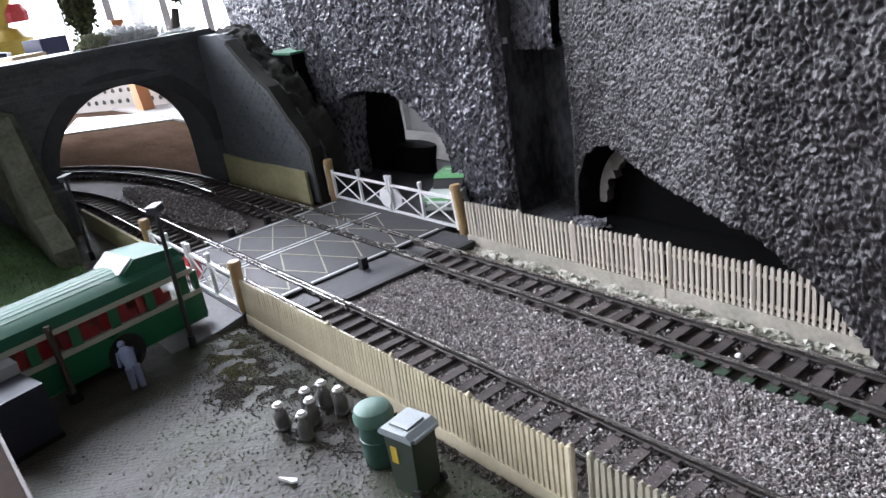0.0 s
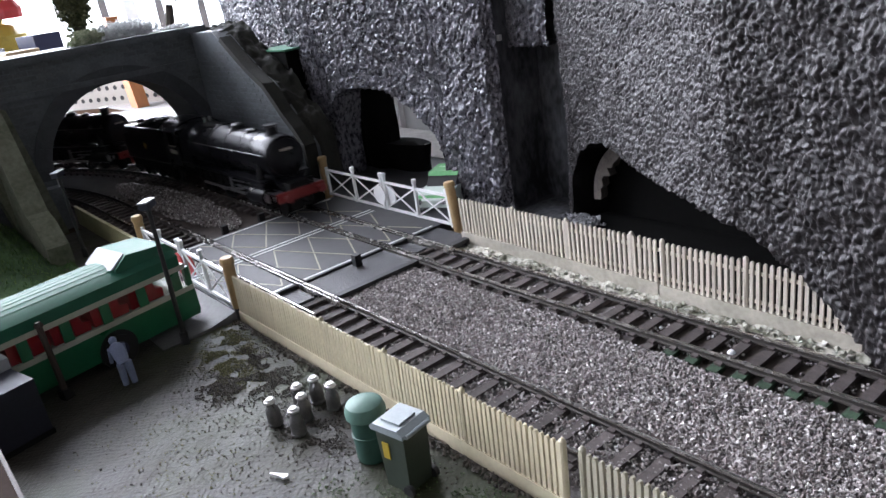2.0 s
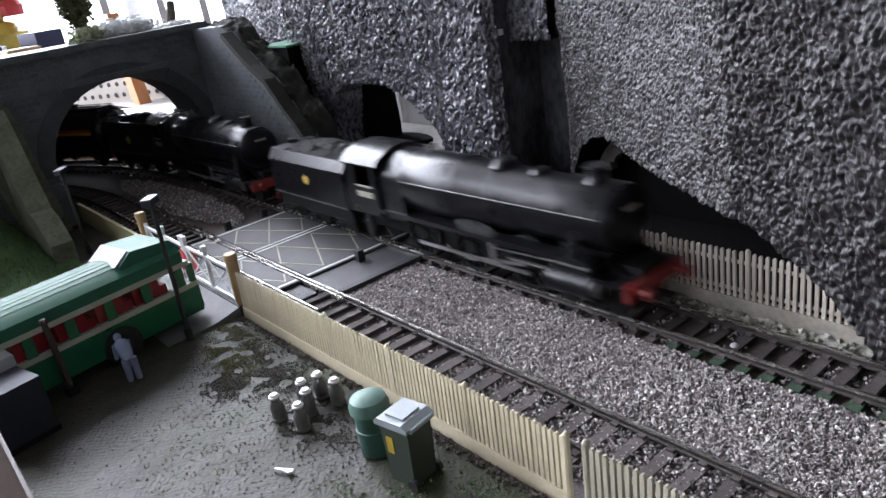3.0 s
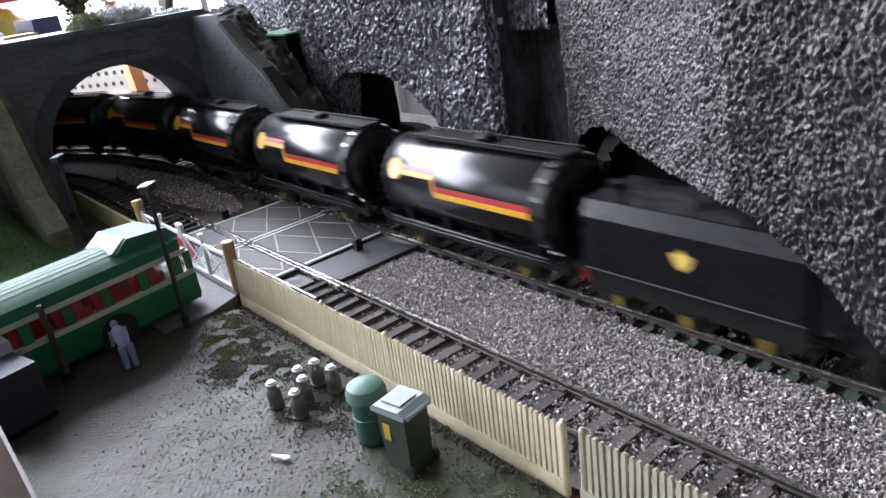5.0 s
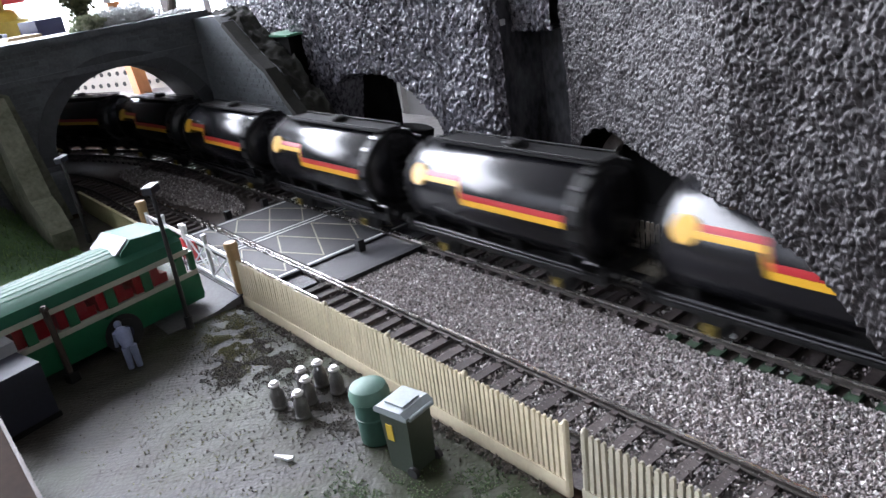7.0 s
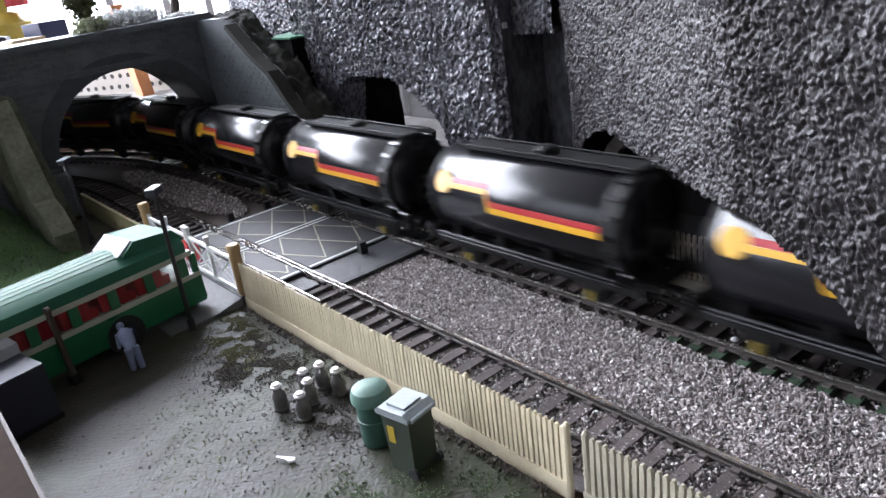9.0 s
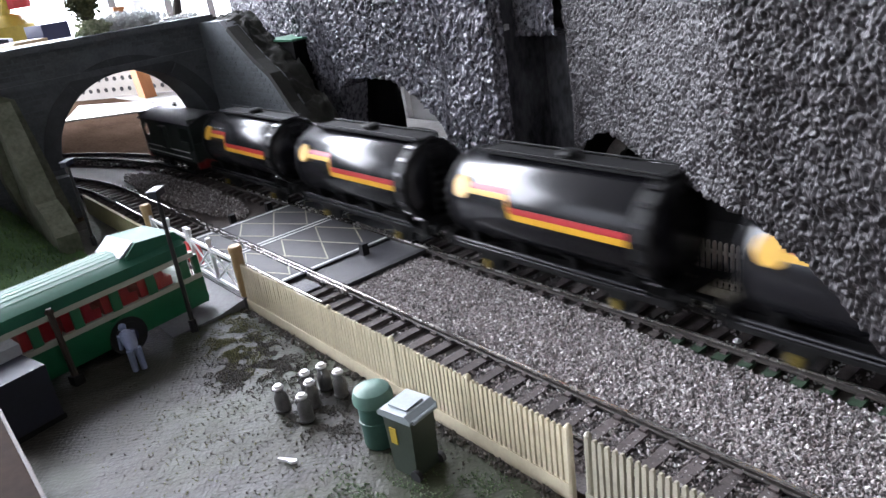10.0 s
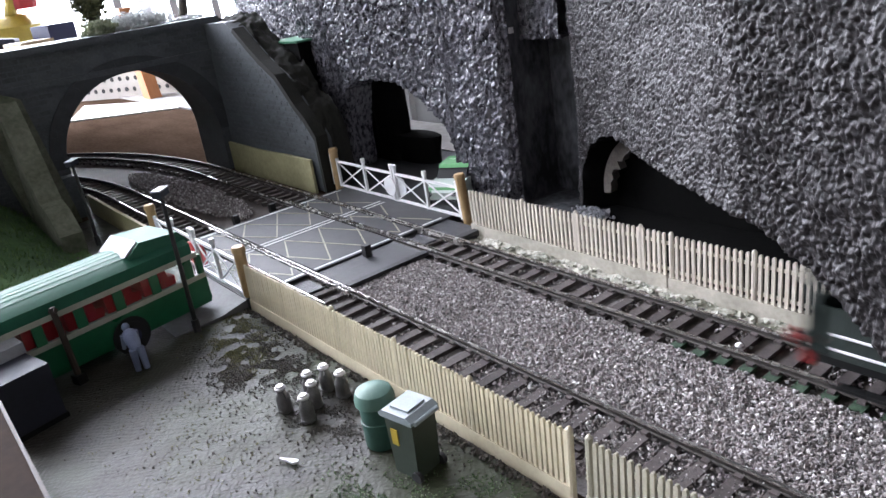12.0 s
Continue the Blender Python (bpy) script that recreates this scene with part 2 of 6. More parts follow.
def lerp(table, x):
    """Read a table of (x, y) pairs."""
    if x <= table[0][0]:
        return table[0][1]
    for (a, va), (b, vb) in zip(table, table[1:]):
        if x <= b:
            return va + (vb - va) * (x - a) / (b - a)
    return table[-1][1]


# ---- the tracks' line ----
GAUGE, SPACING = 0.0174, 0.0671
X_CURVE, BEND = -0.27, radians(72)
RAIL_TOP = 0.005


def line_at(s, y0, radius):
    """Place and heading at s along a track that runs straight along x and bends away towards -y before X_CURVE."""
    if s >= X_CURVE:
        return Vector((s, y0, 0)), 0.0
    a = min((X_CURVE - s) / radius, BEND)
    p = Vector((X_CURVE - radius * math.sin(a), y0 - radius + radius * math.cos(a), 0))
    rest = (X_CURVE - s) - a * radius
    return p - rest * Vector((math.cos(a), math.sin(a), 0)), a


TRACKS = {"near": (GAUGE / 2, 0.438), "far": (SPACING + GAUGE / 2, 0.438 + 0.067)}

# ---- the room ----
part("floor", boxes((-1.7, 3.0, -2.4, 1.6, -0.92, -0.9)), "carpet")["kind"] = "structure"
part("ceiling", boxes((-1.7, 3.0, -2.4, 1.6, 1.6, 1.65)), "ceiling")["kind"] = "structure"
bm = boxes((-1.7, -1.6, -2.4, -1.65, -0.9, 1.6), (-1.7, -1.6, 1.15, 1.6, -0.9, 1.6), (-1.7, -1.6, -1.65, 1.15, -0.9, 0.02), (-1.7, -1.6, -1.65, 1.15, 1.55, 1.6))
part("wall_west", bm, "wall")["kind"] = "structure"
part("wall_north", boxes((-1.6, 3.0, 1.5, 1.6, -0.9, 1.6)), "wall")["kind"] = "structure"
part("wall_east", boxes((2.9, 3.0, -2.4, 1.5, -0.9, 1.6)), "wall")["kind"] = "structure"
bm = boxes((-1.6, -1.5, -2.4, -2.3, -0.9, 1.6), (0.3, 2.9, -2.4, -2.3, -0.9, 1.6), (-1.5, 0.3, -2.4, -2.3, -0.9, 0.5), (-1.5, 0.3, -2.4, -2.3, 1.55, 1.6))
part("wall_south", bm, "wall")["kind"] = "structure"
win = thing("window_1", "bright daylit window with white frame and blind slats", "window", kind="structure")
part("pane", boxes((-1.69, -1.68, -1.65, 1.15, 0.02, 1.55)), "window", win)
for y in (-1.65, -0.9, -0.2, 0.50, 1.12):
    part("window_frame", boxes((-1.66, -1.64, y, y + 0.03, 0.02, 1.55)), "frame", win)
for y in (0.425, 0.555, 0.66):
    part("blind_slat", boxes((-1.585, -1.58, y, y + 0.018, 0.03, 1.54)), "blind", win)
# unseen glowing pane, added with the side lamp as weak fill
side_pane = thing("window_2", "unseen glowing side pane added as fill", "window", kind="structure")
part("pane", boxes((-1.5, 0.3, -2.39, -2.38, 0.5, 1.55)), "fillpane", side_pane)

# ---- baseboard ----
BOARD = part("baseboard", boxes((-1.55, 2.85, -2.25, 0.75, -0.022, -0.0015)), "board")
tagged(BOARD, "bare brown chipboard layout baseboard", "baseboard", kind="structure")


def yard_height(x, y):
    p = Vector((x, y, 0))
    return 0.0006 * noise.noise(p * 60) + 0.0005 * noise.noise(p * 260) + 0.0004 * max(0, noise.noise(p * 35 + Vector((3, 1, 0)))) * (1 + noise.noise(p * 900))


pts, fc = grid(240, 150, lambda i, j: (-0.24 + 0.6 * i / 239, -0.40 + 0.382 * j / 149, yard_height(-0.24 + 0.6 * i / 239, -0.40 + 0.382 * j / 149)))
tagged(sheet("yard_ground", pts, fc, "yard"), "grey-brown weathered concrete yard with dirt", "ground", kind="structure")

# ---- bridge over the line ----
BX = -0.264
ARCH_C, ARCH_R, ARCH_Z = 0.0365, 0.0575, 0.034
DECK = 0.113


def arch_points(c, r, z, n=24):
    return [(c + r * math.cos(math.pi * i / n), z + r * 0.97 * math.sin(math.pi * i / n)) for i in range(n + 1)]


bridge = thing("road_bridge", "grey painted brick road bridge with a round arch", "bridge")
outline = [(0.105, 0), (0.105, DECK), (-0.20, DECK), (-0.20, 0), (ARCH_C - ARCH_R, 0)] + arch_points(ARCH_C, ARCH_R, ARCH_Z)[::-1] + [(ARCH_C + ARCH_R, 0)]
part("wall", prism(bmesh.new(), outline, BX - 0.05, BX, "x"), "brick", bridge)
ring = arch_points(ARCH_C, ARCH_R, ARCH_Z, 26)
ring2 = arch_points(ARCH_C, ARCH_R + 0.011, ARCH_Z, 26)
# ring stones carry the shading round the arch as a darker colour
for i in range(26):
    bm = prism(bmesh.new(), [ring[i], ring[i + 1], ring2[i + 1], ring2[i]], BX - 0.001, BX + 0.0012 + 0.0004 * (i % 2), "x")
    part("voussoir", bm, "darkarch", bridge)
part("string_course", boxes((BX, BX + 0.003, -0.20, 0.104, 0.0905, 0.0945)), "brick", bridge)
part("coping", boxes((BX - 0.052, BX + 0.004, -0.20, 0.112, DECK, DECK + 0.0045)), "brick", bridge, bevel=0.001)
bm = bmesh.new()
prism(bm, [(BX - 0.05, 0), (-0.1235, 0.0000), (-0.1240, 0.0356), (-0.1336, 0.0465), (-0.1450, 0.0555), (-0.1530, 0.0640), (-0.1637, 0.0745), (-0.1810, 0.0835), (-0.1970, 0.0940), (-0.2136, 0.1059), (-0.226, DECK), (BX - 0.05, DECK)], 0.1005, 0.112, "y")
part("wing_wall", bm, "brick", bridge)
bm = bmesh.new()
prism(bm, [(-0.1205, 0.0000), (-0.1210, 0.0386), (-0.1306, 0.0495), (-0.1420, 0.0585), (-0.1500, 0.0670), (-0.1607, 0.0775), (-0.1780, 0.0865), (-0.1940, 0.0970), (-0.2106, 0.1089), (-0.2136, 0.1062), (-0.1970, 0.0943), (-0.1810, 0.0838), (-0.1637, 0.0748), (-0.1530, 0.0643), (-0.1450, 0.0558), (-0.1336, 0.0468), (-0.1240, 0.0359), (-0.1232, 0.0000)], 0.0992, 0.108, "y")
M["darkmoss"] = mat("dark_wet_moss", (0.020, 0.020, 0.013), (0.007, 0.007, 0.005), 0.9, scale=120, bump=0.9)
part("wing_coping", bm, "darkmoss", bridge, "mossy dark coping of the wing wall")
WING_TOP = [(-0.264, 0.114), (-0.226, 0.1135), (-0.2136, 0.1079), (-0.1970, 0.0960), (-0.1810, 0.0855), (-0.1637, 0.0765), (-0.1530, 0.0660), (-0.1450, 0.0575), (-0.1336, 0.0485), (-0.1240, 0.0376), (-0.1235, 0.0020)]


def bank_top(i, j):
    """Rough mossy bank between the wing wall and the rock."""
    u, v = i / 89, j / 29
    x = -0.262 + 0.142 * u
    z = lerp(WING_TOP, x)
    p = Vector((x, 0.104 + 0.024 * v, z))
    n = noise.noise(p * 70) * 0.004 + noise.noise(p * 260) * 0.0022
    return (p.x + n * 0.5 - 0.004 * v, p.y + noise.noise(p * 120) * 0.002, max(-0.001, z + n + 0.004 * v - 0.0015))


pts, fcs = grid(90, 30, bank_top)
sheet("moss_bank", pts, fcs, "darkmoss", bridge, "dark mossy bank behind the wing wall")
# brick courses on the face and the wing
bk = part("brick", boxes((0, 0.0006, 0.0004, 0.0088, 0.0003, 0.0031)), "brickpiece", bridge)
bk.matrix_basis = pose(BX, -0.19, 0.12)
rng = random.Random(4)
count = 0
rest = bmesh.new()
for row in range(30):
    z = 0.004 + row * 0.0036
    y = -0.09 + (row % 2) * 0.0046
    while y < 0.096:
        d = math.hypot(y + 0.0045 - ARCH_C, max(0, z + 0.0015 - ARCH_Z))
        clear = d > ARCH_R + 0.016 and (z > ARCH_Z or abs(y + 0.0045 - ARCH_C) > ARCH_R + 0.016) and not 0.0865 < z < 0.0950
        if clear and rng.random() < 0.93:
            lift = -0.0002 - rng.random() * 0.0003
            if count < 150 and y > -0.02:
                again(bk, pose(BX + lift, y, z))
                count += 1
            else:
                box(rest, BX - 0.0002, BX + 0.0006 + lift, y + 0.0004, y + 0.0088, z + 0.0003, z + 0.0031)
        y += 0.0092
part("brickwork", rest, "brickpiece", bridge)["kind"] = "stuff"
for row in range(21):
    z = 0.024 + row * 0.0036
    x = -0.258 + (row % 2) * 0.0046
    while x < -0.125:
        top = lerp(WING_TOP, x + 0.009)
        if z + 0.004 < top and rng.random() < 0.95 and count < 298:
            again(bk, pose(x, 0.1006 + rng.random() * 0.0005, z, 0, 0, -90))
            count += 1
        x += 0.0092
# stepped buttress and sloping wing on the near side
part("buttress", prism(bmesh.new(), [(-0.055, 0), (-0.028, 0), (-0.034, 0.045), (-0.040, 0.088), (-0.052, 0.094), (-0.062, 0.094), (-0.062, 0.04)], BX + 0.0005, BX + 0.022, "x"), "stone", bridge, "mossy pale stone buttress", bevel=0.001)
bm = bmesh.new()
prism(bm, [(BX + 0.02, 0), (-0.170, 0), (-0.170, 0.012), (-0.186, 0.024), (-0.200, 0.028), (-0.232, 0.076), (BX + 0.02, 0.090)], -0.056, -0.043, "y")
part("wing_wall", bm, "stone", bridge, "mossy sloping stone wing wall", bevel=0.0012)
part("pier_foot", boxes((BX + 0.001, BX + 0.012, -0.030, -0.0215, 0, 0.03)), "brick", bridge)

# roadside fluff, bush and clutter on the bridge deck
DZ = DECK + 0.0045


def tuft(name, material, centre, size, count, leaf, seed, parent=None, flat=1.0):
    """An uneven clump of many small leaves."""
    r = random.Random(seed)
    pts, fcs = [], []
    for _ in range(count):
        d = Vector((r.gauss(0, 1), r.gauss(0, 1), r.gauss(0, 1))).normalized()
        k = r.random() ** 0.4 * (0.75 + 0.35 * noise.noise(d * 2.3 + Vector((seed, 0, 0))))
        c = Vector(centre) + Vector((d.x * size[0], d.y * size[1], d.z * size[2])) * k
        a, b = Vector((r.gauss(0, 1), r.gauss(0, 1), r.gauss(0, 1))).normalized() * leaf, Vector((r.gauss(0, 1), r.gauss(0, 1), r.gauss(0, 1))).normalized() * leaf
        n = len(pts)
        pts += [c - a, c + b * 0.6, c + a, c - b * 0.6]
        fcs.append((n, n + 1, n + 2, n + 3))
    return sheet(name, pts, fcs, material, parent, smooth=False)


M["bushleaf"] = island_mat("dark_olive_foliage", [(0.03, 0.035, 0.012), (0.07, 0.075, 0.025), (0.12, 0.12, 0.05)])
# pale foam, made whiter to carry the window's backlight in its colour
M["whitefluff"] = island_mat("white_snowy_foam", [(0.7, 0.72, 0.72), (0.82, 0.84, 0.84), (0.9, 0.92, 0.92)])
M["palegreen"] = island_mat("pale_green_foam", [(0.22, 0.27, 0.16), (0.35, 0.38, 0.24), (0.5, 0.52, 0.4)])
bush = thing("conifer_bush", "dark olive bushy model tree behind the bridge parapet", "tree")
part("trunk", rods(((-0.300, 0.033, DZ), (-0.300, 0.033, 0.13), 0.004, 0.003)), "dirt", bush)
tuft("crown", "bushleaf", (-0.300, 0.033, 0.150), (0.015, 0.0155, 0.034), 5200, 0.0018, 5, bush)
bush2 = thing("small_conifer", "small dark green model conifer", "tree")
part("trunk", rods(((-0.300, 0.100, DZ), (-0.300, 0.104, 0.135), 0.004, 0.003)), "dirt", bush2)
tuft("crown", "bushleaf", (-0.300, 0.108, 0.150), (0.010, 0.010, 0.016), 1200, 0.0018, 8, bush2)
tagged(tuft("snowy_hedge", "whitefluff", (-0.286, 0.060, DZ + 0.003), (0.016, 0.034, 0.0115), 5500, 0.0014, 6), "white foam hedge along the bridge parapet, whitened for backlight", "hedge", kind="stuff")
tagged(tuft("pale_shrub", "palegreen", (-0.280, 0.030, DZ + 0.003), (0.013, 0.015, 0.0095), 2200, 0.0015, 7), "pale green foam shrub on the bridge deck", "shrub", kind="stuff")
tagged(tuft("frosted_grass", "whitefluff", (-0.285, 0.098, DZ + 0.0005), (0.014, 0.016, 0.003), 900, 0.0015, 9), "white tufts on the bridge deck, whitened for backlight", "grass", kind="stuff")

# ---- rock faces: stippled grey sheets ----
def stipple(p, k=1.0, deep=1.0):
    """Close-set upright grains of trowelled plaster."""
    q = Vector((p.x, p.y, p.z * 0.52)) * k
    q += noise.noise_vector(q * 300) * 0.0016
    cell = noise.voronoi(q * 520)[0]
    grain = (0.62 - cell[0]) * 0.0016 + noise.noise(q * 620) * 0.0020 + noise.noise(q * 1350) * 0.0013
    return noise.noise(p * 90) * 0.0012 + grain * deep / k


def rock_sheet(name, plan, low, top, nu, nv, label, grain, deep, lip, tone):
    """A rock face over a line in plan; low is its ragged lower edge along the line."""
    seg = [0.0]
    for a, b in zip(plan, plan[1:]):
        seg.append(seg[-1] + math.dist(a, b))
    xs, ys = list(zip(seg, [p[0] for p in plan])), list(zip(seg, [p[1] for p in plan]))
    total = seg[-1]

    def fn(i, j):
        u = total * i / (nu - 1)
        x, y = lerp(xs, u), lerp(ys, u)
        e = 0.002
        t = Vector((lerp(xs, u + e) - lerp(xs, u - e), lerp(ys, u + e) - lerp(ys, u - e), 0)).normalized()
        n = Vector((t.y, -t.x, 0))
        z0 = lerp(low, u) + 0.0012 * noise.noise(Vector((u * 300, 0, 0)))
        if j < 4:                                   # the lip turns back into the opening
            p = Vector((x, y, z0)) - n * 0.006 * (4 - j)
            return p + n * stipple(p, grain, deep) * 0.5
        z = z0 + (top - z0) * ((j - 4) / (nv - 5))
        p = Vector((x, y, z))
        return p + n * (stipple(p, grain, deep) + 0.006 * noise.noise(p * 14))

    pts, fcs = grid(nu, nv, fn)
    ob = sheet(name, pts, fcs, tone)
    if lip:                                         # the mouth's lip is coloured black
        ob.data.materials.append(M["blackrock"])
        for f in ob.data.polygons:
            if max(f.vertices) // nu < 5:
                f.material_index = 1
    return tagged(ob, label, "rock face", kind="structure")


plan1 = [(-0.42, 0.20), (-0.30, 0.166), (-0.215, 0.150), (-0.186, 0.138), (-0.10, 0.140), (0.0, 0.140), (0.014, 0.141), (0.019, 0.146)]
seg1 = [0.0]
for a, b in zip(plan1, plan1[1:]):
    seg1.append(seg1[-1] + math.dist(a, b))


def u1(x):
    return lerp(list(zip([p[0] for p in plan1[:7]], seg1[:7])), x)


low1 = [(0, 0.0), (u1(-0.152), 0.0), (u1(-0.150), 0.030), (u1(-0.142), 0.060), (u1(-0.125), 0.0665), (u1(-0.104), 0.0685), (u1(-0.079), 0.067), (u1(-0.054), 0.054), (u1(-0.036), 0.042), (u1(-0.030), 0.028), (u1(-0.026), 0.0), (9, 0.0)]
rock_sheet("rock_face_1", plan1, low1, 0.20, 850, 330, "dark stippled grey rock face with an arched opening", 1.0, 1.0, False, "rock")
plan2 = [(0.049, 0.176), (0.046, 0.168), (0.047, 0.162), (0.056, 0.154), (0.094, 0.133), (0.125, 0.114), (0.155, 0.093), (0.185, 0.066), (0.200, 0.055), (0.223, 0.050), (0.245, 0.044), (0.31, 0.030)]
seg2 = [0.0]
for a, b in zip(plan2, plan2[1:]):
    seg2.append(seg2[-1] + math.dist(a, b))


def u2(x):
    return lerp(list(zip([p[0] for p in plan2[2:]], seg2[2:])), x)


low2 = [(0, 0.0), (u2(0.0535), 0.0), (u2(0.0545), 0.022), (u2(0.063), 0.037), (u2(0.078), 0.046), (u2(0.094), 0.050), (u2(0.125), 0.051), (u2(0.155), 0.0515), (u2(0.185), 0.054), (u2(0.202), 0.0555), (u2(0.224), 0.047), (u2(0.240), 0.036), (u2(0.254), 0.022), (u2(0.262), 0.0), (9, 0.0)]
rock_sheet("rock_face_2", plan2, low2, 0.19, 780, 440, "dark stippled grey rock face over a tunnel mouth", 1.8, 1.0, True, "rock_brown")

# recess between the rocks, and what lies behind them
bm = boxes((0.0, 0.075, 0.178, 0.186, -0.0015, 0.30), (-0.010, 0.0165, 0.1475, 0.178, -0.0015, 0.30), (0.0165, 0.0560, 0.1300, 0.178, -0.0014, 0.0006))
tagged(part("recess_wall", bm, "recess"), "dark painted recess between two rock faces", "wall", kind="structure")


def block_face(i, j):
    """Rock-covered block that closes the top of the recess; its underside turns back."""
    x = 0.0070 + 0.0368 * i / 99
    z = 0.0892 + 0.0012 * noise.noise(Vector((x * 400, 0, 0))) + (0.16 * (j - 12) / 199 if j > 12 else 0)
    p = Vector((x, 0.158 + (0.0016 * (12 - j) if j < 12 else 0), z))
    return p - Vector((0, stipple(p, 1.1, 0.9), 0)) - Vector((0, 0, 0.3 * stipple(p, 1.1, 0.9)))


pts, fcs = grid(100, 212, block_face)
tagged(sheet("recess_block", pts, fcs, "rock"), "stippled dark block across the top of the recess", "rock face", kind="structure")
tagged(part("white_chip", boxes((0.0165, 0.0180, 0.1490, 0.1515, 0.0935, 0.0965)), "white", bevel=0.0006), "small white chip of card stuck on the recess block", "chip")
tagged(part("recess_pole", rods(((0.049, 0.166, 0.099), (0.049, 0.166, 0.30), 0.0016)), "stone"), "thin pale pole in the rock recess", "pole")
# lining and floor are near black to paint in the tunnel's shade
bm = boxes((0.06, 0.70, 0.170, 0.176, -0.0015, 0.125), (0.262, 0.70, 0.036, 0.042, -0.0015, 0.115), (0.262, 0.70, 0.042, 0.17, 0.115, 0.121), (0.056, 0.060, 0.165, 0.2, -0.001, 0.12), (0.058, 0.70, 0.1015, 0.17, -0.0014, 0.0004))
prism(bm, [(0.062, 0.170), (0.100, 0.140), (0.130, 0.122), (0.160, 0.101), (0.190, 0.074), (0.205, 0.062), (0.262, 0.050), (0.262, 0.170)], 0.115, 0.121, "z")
tagged(part("tunnel_lining", bm, "blackrock"), "tunnel lining with the tunnel's darkness in its colour", "tunnel", kind="structure")
M["plasterdark"] = mat("bare_brown_plaster", (0.15, 0.13, 0.11), (0.06, 0.05, 0.045), 0.8, scale=200, bump=0.6)
rp = random.Random(8)
outer, inner = [], []
for k in range(22):
    a = math.pi * (1.02 - 0.68 * k / 21)
    outer.append((0.090 + 0.0265 * math.cos(a), 0.012 + 0.0315 * math.sin(a)))
    w = 0.0040 + 0.0060 * rp.random() * math.sin(math.pi * k / 21)
    inner.append((0.090 + (0.0265 - w) * math.cos(a), 0.012 + (0.0315 - w) * math.sin(a)))
bm = prism(bmesh.new(), outer + inner[::-1], 0.161, 0.1665, "y")
tagged(part("plaster_patch", bm, "plasterdark"), "pale bare plaster patch inside the tunnel mouth", "plaster", kind="structure")
# white sheet laid on the board in place of a strip of sunlight
tagged(part("pale_card", prism(bmesh.new(), [(-0.790, 0.095), (-0.645, 0.236), (-0.715, 0.248), (-0.93, 0.150)], -0.0013, 0.0004, "z"), "white"), "pale sheet painted in for the sunlit strip of board beyond the bridge", "card")
# behind the arched opening
road = tagged(part("back_road", boxes((-0.262, 0.02, 0.1125, 0.2045, -0.0013, 0.0008)), "asphalt"), "dusty grey road behind the gates", "road", kind="structure")
M["dust"] = mat("dusty_grey_board", (0.34, 0.325, 0.31), (0.20, 0.19, 0.18), 0.7, scale=30, bump=0.2)
tagged(part("back_ground", boxes((-1.2, -0.0, 0.205, 0.262, -0.0012, 0.0016)), "dust"), "dusty grey board behind the rocks", "ground", kind="structure")
for i, x in enumerate((-0.78, -0.56, -0.37, -0.235, -0.10)):
    w = (0.215, 0.185, 0.13, 0.13, 0.14)[i]
    o = part("back_panel", boxes((x, x + w, 0.262 + 0.002 * (i % 2), 0.268, -0.001, 0.20 if x > -0.5 else 0.095)), "panel", bevel=0.0008)
    tagged(o, "pale grey backscene panel", "panel", "backscene panels", "structure")
M["polka"] = mat("white_spotted_wall", (0.46, 0.43, 0.38), (0.40, 0.37, 0.325), 0.7, scale=30, bump=0.05)
poly = thing("spotted_wall", "cream wall board with rows of black dots", "wall", kind="structure")
mw = pose(-1.03, 0.155, 0, 0, 0, math.degrees(math.atan2(0.085, 0.16)))
poly.matrix_basis = mw
part("board", boxes((0, 0.26, 0, 0.008, -0.001, 0.075)), "polka", poly)
for i in range(15):
    for j in range(4):
        part("dot", rods(((0.012 + 0.0165 * i + 0.008 * (j % 2), -0.0008, 0.012 + 0.0165 * j), (0.012 + 0.0165 * i + 0.008 * (j % 2), 0.001, 0.012 + 0.0165 * j), 0.0036), n=7), "black", poly)
tagged(part("orange_post", prism(bmesh.new(), [(-0.845, 0), (-0.815, 0), (-0.845, 0.13), (-0.872, 0.13)], 0.215, 0.232, "y"), "orange", bevel=0.001), "leaning orange wooden post", "post")
pill = thing("black_pillar", "ragged black painted plaster pillar inside the arch", "pillar")


def ragged(x0, x1, y0, y1, z0, z1, seed):
    bm = bmesh.new()
    n = 14
    rings = []
    for k in range(n + 1):
        z = z0 + (z1 - z0) * k / n
        ring = []
        for i in range(16):
            a = 2 * math.pi * i / 16
            q = 1 + 0.22 * noise.noise(Vector((math.cos(a) * 1.5 + seed, math.sin(a) * 1.5, z * 60)))
            ring.append(bm.verts.new(((x0 + x1) / 2 + (x1 - x0) / 2 * math.cos(a) * q, (y0 + y1) / 2 + (y1 - y0) / 2 * math.sin(a) * q, z)))
        rings.append(ring)
    for a, b in zip(rings, rings[1:]):
        for i in range(16):
            bm.faces.new((a[i], a[(i + 1) % 16], b[(i + 1) % 16], b[i]))
    bm.faces.new(rings[0])
    bm.faces.new(rings[-1])
    return bm


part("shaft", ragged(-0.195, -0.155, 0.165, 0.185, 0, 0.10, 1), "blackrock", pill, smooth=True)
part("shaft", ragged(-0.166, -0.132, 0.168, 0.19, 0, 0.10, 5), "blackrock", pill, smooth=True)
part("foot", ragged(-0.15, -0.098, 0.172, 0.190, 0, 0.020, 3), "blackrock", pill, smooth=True)
